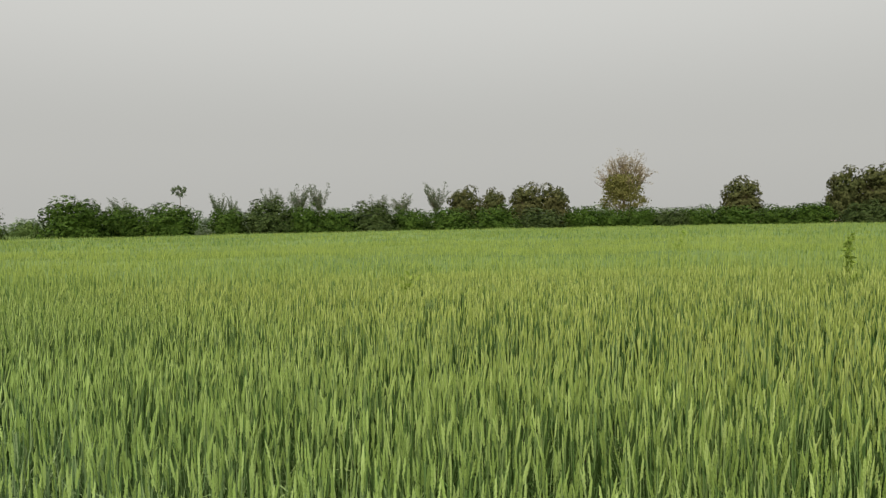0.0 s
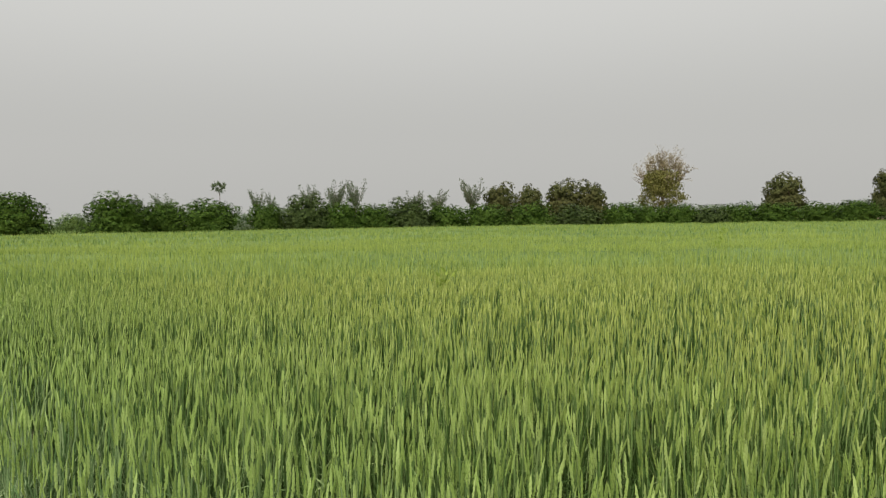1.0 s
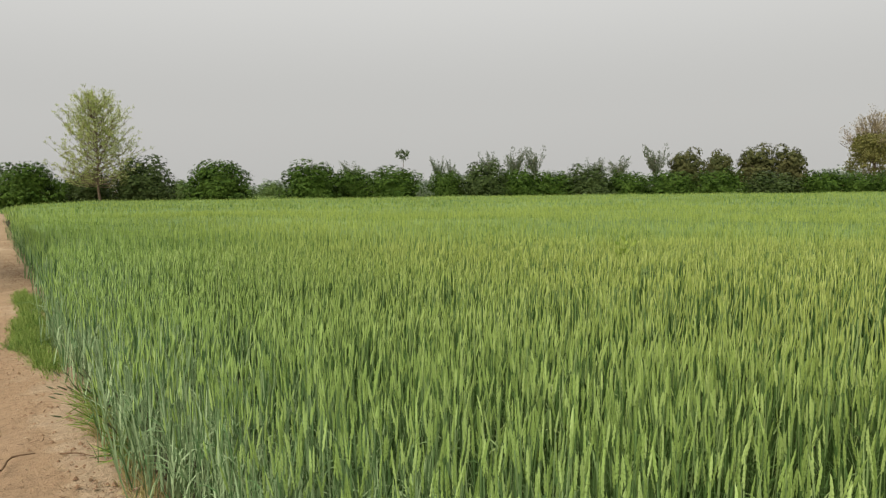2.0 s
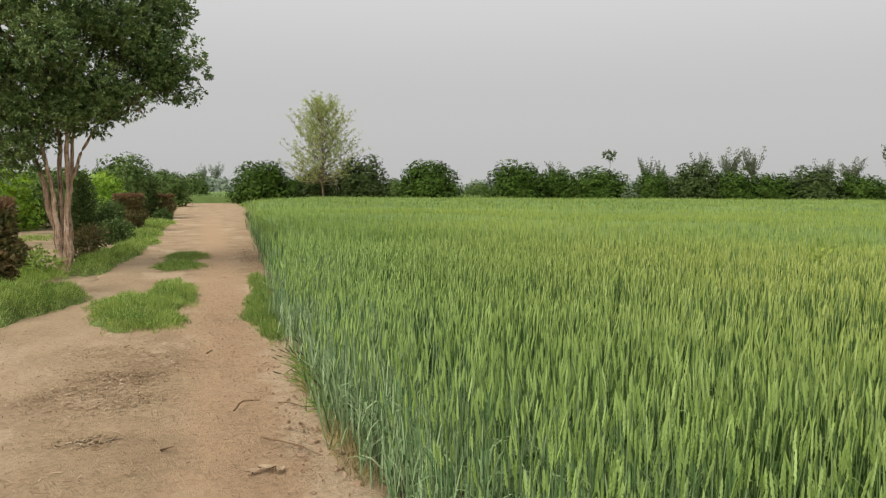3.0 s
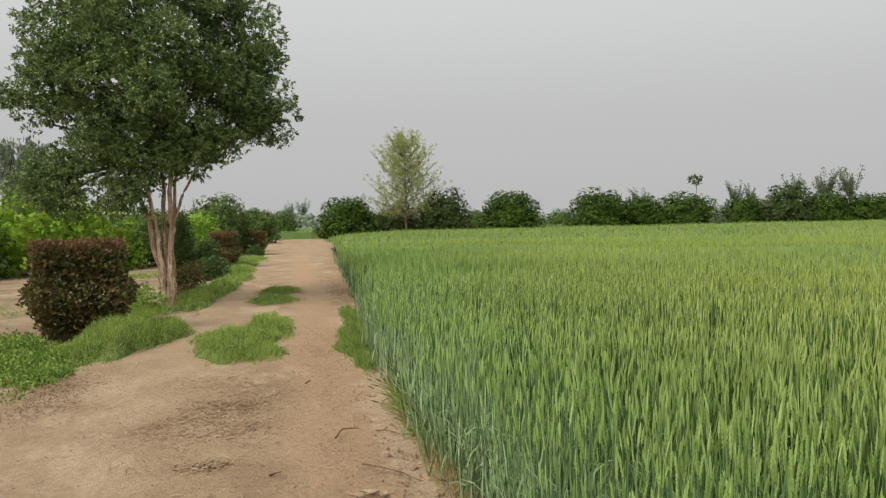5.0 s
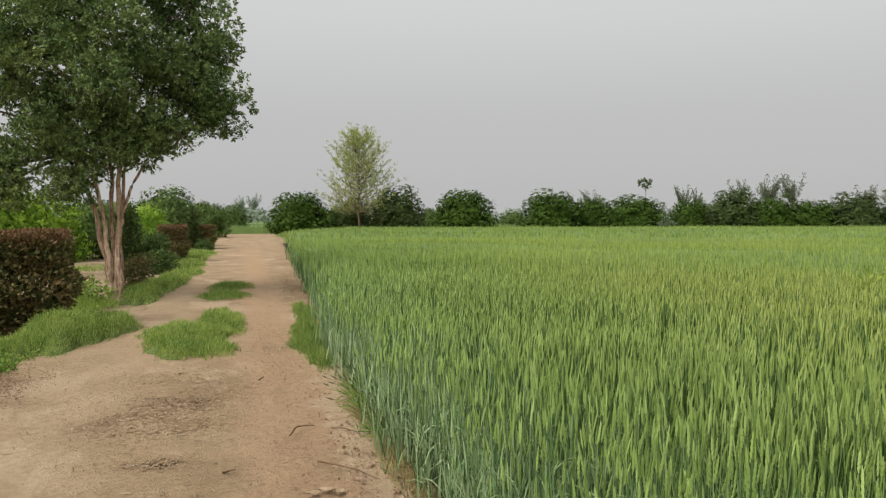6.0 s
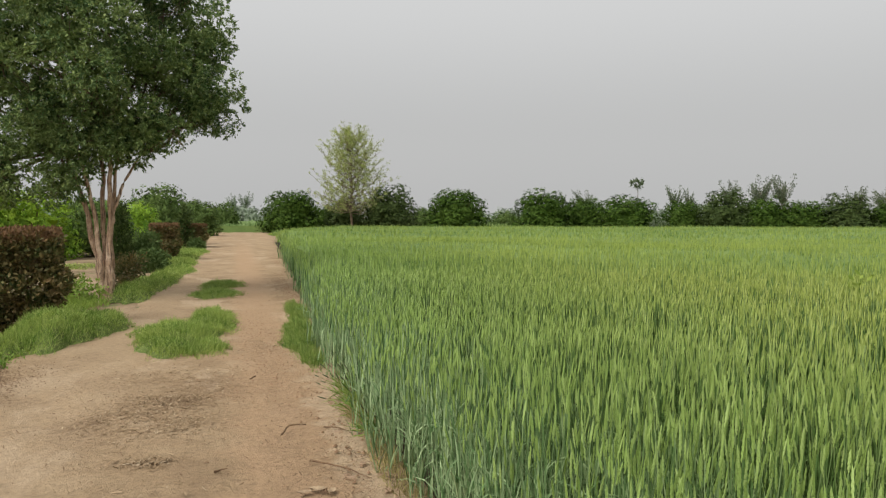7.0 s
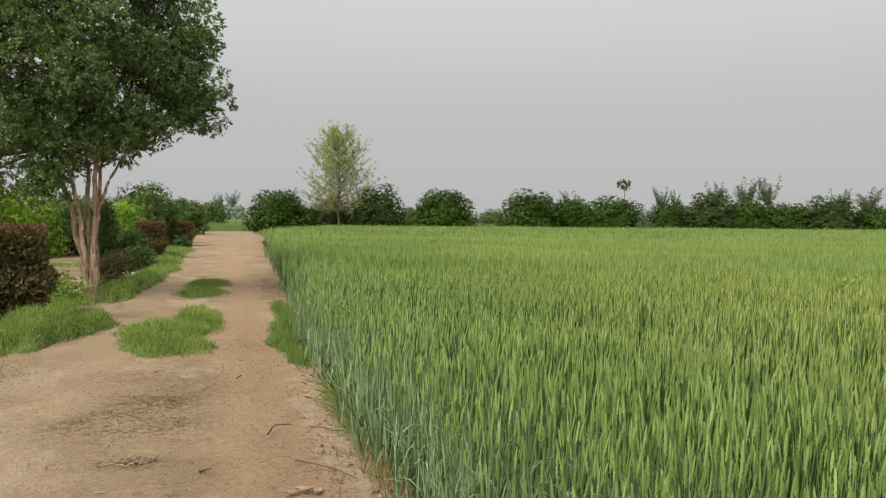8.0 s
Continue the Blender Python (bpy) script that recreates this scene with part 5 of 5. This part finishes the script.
STRAW = [(-0.62, 7.15, 0.22, 0.16, 320), (-0.80, 6.75, 0.20, 0.12, 200), (-1.05, 6.5, 0.16, 0.12, 120), (-0.62, 6.2, 0.20, 0.18, 260), (-0.38, 6.35, 0.10, 0.10, 90), (-0.61, 5.36, 0.09, 0.055, 150), (-0.75, 8.3, 0.35, 0.3, 240),
         (-0.3, 7.6, 0.22, 0.25, 140), (-1.2, 5.9, 0.4, 0.4, 70), (-0.8, 4.7, 0.4, 0.15, 90), (0.3, 8.0, 0.25, 0.8, 80), (0.72, 5.0, 0.12, 0.5, 100), (0.55, 12.0, 0.5, 5.0, 200), (0.25, 9.9, 0.14, 0.25, 90)]
litter("straw_litter", [(x, y, a * 1.15, b * 1.15, int(n * 1.7)) for x, y, a, b, n in STRAW], "thin scatter of dry straw trodden into the track", 111, 0.055, M_STRAW, 0.0058)
litter("straw_litter", [(x, y, a, b, n // 4) for x, y, a, b, n in STRAW], "bleached pale straw lying on the track", 114, 0.045, M_PALESTRAW, 0.0045)
litter("dark_crumbs", [(-0.8, 6.4, 0.35, 0.35, 160), (-0.55, 7.1, 0.3, 0.15, 200), (-2.4, 8.7, 0.3, 0.25, 350), (-2.75, 9.2, 0.35, 0.5, 600), (-2.4, 7.9, 0.22, 0.45, 1300), (0.6, 4.7, 0.25, 0.5, 200), (1.02, 17.5, 0.14, 2.4, 700), (0.85, 22.0, 0.2, 3.0, 400), (-0.3, 6.0, 1.2, 2.5, 500)],
       "dark crumbs of bark and dung on the track", 112, 0.035, M_TWIG)

litter("twig_litter", [(-0.6, 6.3, 0.9, 1.2, 60), (0.2, 8.5, 0.5, 2.0, 40), (-1.6, 6.8, 0.6, 0.8, 30)],
       "thin broken dark twigs scattered over the track", 113, 0.10, M_TWIG)


def crumbs(name, spots, label, seed, size, mat):
    """Small broken bits of crust, each a squat uneven lump; spots: x, y, spread x, spread y, count."""
    rng = np.random.default_rng(seed)
    vs = []
    for cx, cy, rx, ry, n in spots:
        c = np.stack([cx + rng.normal(0, rx, n), cy + rng.normal(0, ry, n), np.full(n, 0.004)], 1)
        h = size * rng.uniform(0.3, 1.0, (n, 1)) ** 1.6
        a = rng.uniform(0, 2 * np.pi, n)
        ring = [c + h * rng.uniform(0.6, 1.3, (n, 1)) * np.stack([np.cos(a + q), np.sin(a + q), np.full(n, -0.3)], 1) for q in (0, 1.4, 2.9, 4.6)]
        vs.append(np.stack([*ring, c + h * np.stack([rng.normal(0, 0.2, n), rng.normal(0, 0.2, n), rng.uniform(0.35, 0.8, n)], 1)], 1).reshape(-1, 3))
    v = np.concatenate(vs)
    f = (np.arange(len(v) // 5)[:, None, None] * 5 + np.array([[0, 1, 4], [1, 2, 4], [2, 3, 4], [3, 0, 4]])).reshape(-1, 3)
    return tagged(mesh_object(name, [(v, f, mat)]), label, "soil", kind="stuff")


crumbs("soil_crumbs", [(0.55, 6.2, 0.25, 1.1, 900), (0.3, 9.5, 0.3, 2.2, 900), (0.4, 15.0, 0.45, 4.0, 900), (-0.6, 6.4, 0.8, 1.2, 450), (-1.9, 8.3, 0.5, 0.8, 250), (-1.7, 13.5, 0.3, 1.2, 500), (-0.9, 15.5, 0.4, 2.2, 500)],
       "crumbs of dry earth scattered over the track", 115, 0.008, M_ROAD)
crumbs("soil_crumbs", [(0.32, 10.3, 0.26, 1.7, 800), (0.5, 15.0, 0.4, 3.0, 700), (0.25, 8.0, 0.3, 0.7, 260), (-1.75, 13.6, 0.3, 1.0, 300), (-1.2, 20.0, 0.3, 3.0, 260)],
       "reddish crumbs of trodden earth in the wheel lane", 117, 0.012, M_CLOD)
crumbs("soil_crumbs", [(0.72, 5.3, 0.14, 0.6, 60), (0.78, 7.3, 0.10, 0.7, 60), (1.1, 18.0, 0.12, 2.6, 420), (1.45, 26.0, 0.15, 4.0, 260)],
       "coarse red-brown clods along the wheat's edge", 116, 0.022, M_CLOD)


def stick(pts, r, label):
    rng = np.random.default_rng(121)
    p = np.concatenate([bent(rng, a, b, 4, 0.03)[:-1] for a, b in zip(pts[:-1], pts[1:])] + [np.array([pts[-1]])])
    rad = np.linspace(r, r * 0.4, len(p))
    ob = mesh_object("fallen_stick", [(*tubes([p], [rad], 6), M_TWIG)], smooth=True)
    return tagged(ob, label, "stick", "sticks on the track")


stick([(0.29, 5.78, 0.015), (0.36, 5.98, 0.025), (0.49, 6.02, 0.012)], 0.008, "bent dry stick lying on the bare track")
stick([(-0.18, 5.04, 0.012), (-0.10, 5.08, 0.015)], 0.008, "short dark twig lying on the bare track")
stick([(0.10, 7.88, 0.012), (0.15, 7.99, 0.018)], 0.009, "short dark twig on the worn wheel lane")
stick([(0.62, 5.92, 0.012), (0.70, 5.85, 0.02), (0.79, 5.76, 0.012)], 0.006, "thin dry stick at the wheat's edge")
stick([(0.44, 5.12, 0.012), (0.60, 4.92, 0.022), (0.78, 4.66, 0.012)], 0.007, "long thin dry stem at the wheat's edge")


def clod(at, size, seed):
    """A broken plate of crusted clay with a crumbled rim."""
    rng = np.random.default_rng(seed)
    k = 11
    a = np.arange(k) * 2 * np.pi / k
    rr = size * rng.uniform(0.6, 1.15, k)
    ring = np.stack([rr * np.cos(a), rr * np.sin(a) * 0.75], 1)
    h = size * rng.uniform(0.12, 0.26)
    v = [(*p, -0.01) for p in ring * 1.08] + [(*p, h * rng.uniform(0.6, 1.0)) for p in ring * 0.92] + [(0, 0, h)]
    f4 = [[i, (i + 1) % k, k + (i + 1) % k, k + i] for i in range(k)]
    f3 = [[k + i, k + (i + 1) % k, 2 * k] for i in range(k)]
    ob = mesh_object("clay_clod", [(v, f4, M_CLAY), (v, f3, M_CLAY)])
    ob.location = at
    ob.rotation_euler = (rng.normal(0, 0.06), rng.normal(0, 0.06), rng.uniform(0, 6))
    return tagged(ob, "crumbled plate of dry clay at the track's edge", "clod", "clods along the track")


rng_c = np.random.default_rng(130)
for k in range(28):
    cy = rng_c.uniform(3.9, 8.2)
    cx = float(field_edge(cy)) - abs(rng_c.normal(0.05, 0.16))
    clod((cx, cy, 0.0), rng_c.uniform(0.012, 0.045), 131 + k)
for k in range(16):
    cy = rng_c.uniform(8.2, 9.6)
    clod((-2.75 + rng_c.normal(0, 0.3), cy, 0.0), rng_c.uniform(0.015, 0.045), 181 + k)
for k, (cx, cy, size, turn) in enumerate(((0.35, 4.52, 0.045, 10), (0.43, 4.55, 0.06, 160), (0.51, 4.50, 0.045, 70))):
    rng_l = np.random.default_rng(200 + k)
    a, b = np.meshgrid(np.linspace(-1, 1, 9), np.linspace(-1, 1, 5), indexing="ij")
    half = (1 - a ** 2) ** 0.6 * 0.5 * (1 + 0.12 * np.sin(a * 9 + k))
    v = np.stack([a * size, b * half * size, 0.004 + size * (0.3 * b ** 2 * half + 0.15 * a ** 2 + 0.04 * rng_l.normal(0, 1, a.shape))], -1)
    i, j = np.meshgrid(np.arange(8), np.arange(4), indexing="ij")
    f = np.stack([i * 5 + j, (i + 1) * 5 + j, (i + 1) * 5 + j + 1, i * 5 + j + 1], -1).reshape(-1, 4)
    ob = mesh_object("dry_leaf", [(v, f, M_DRYLEAF)], smooth=True)
    ob.location = (cx, cy, 0.008)
    ob.rotation_euler = (0, 0, radians(turn))
    tagged(ob, "curled pale dry leaf lying on the track", "leaf", "dry leaves on the track")
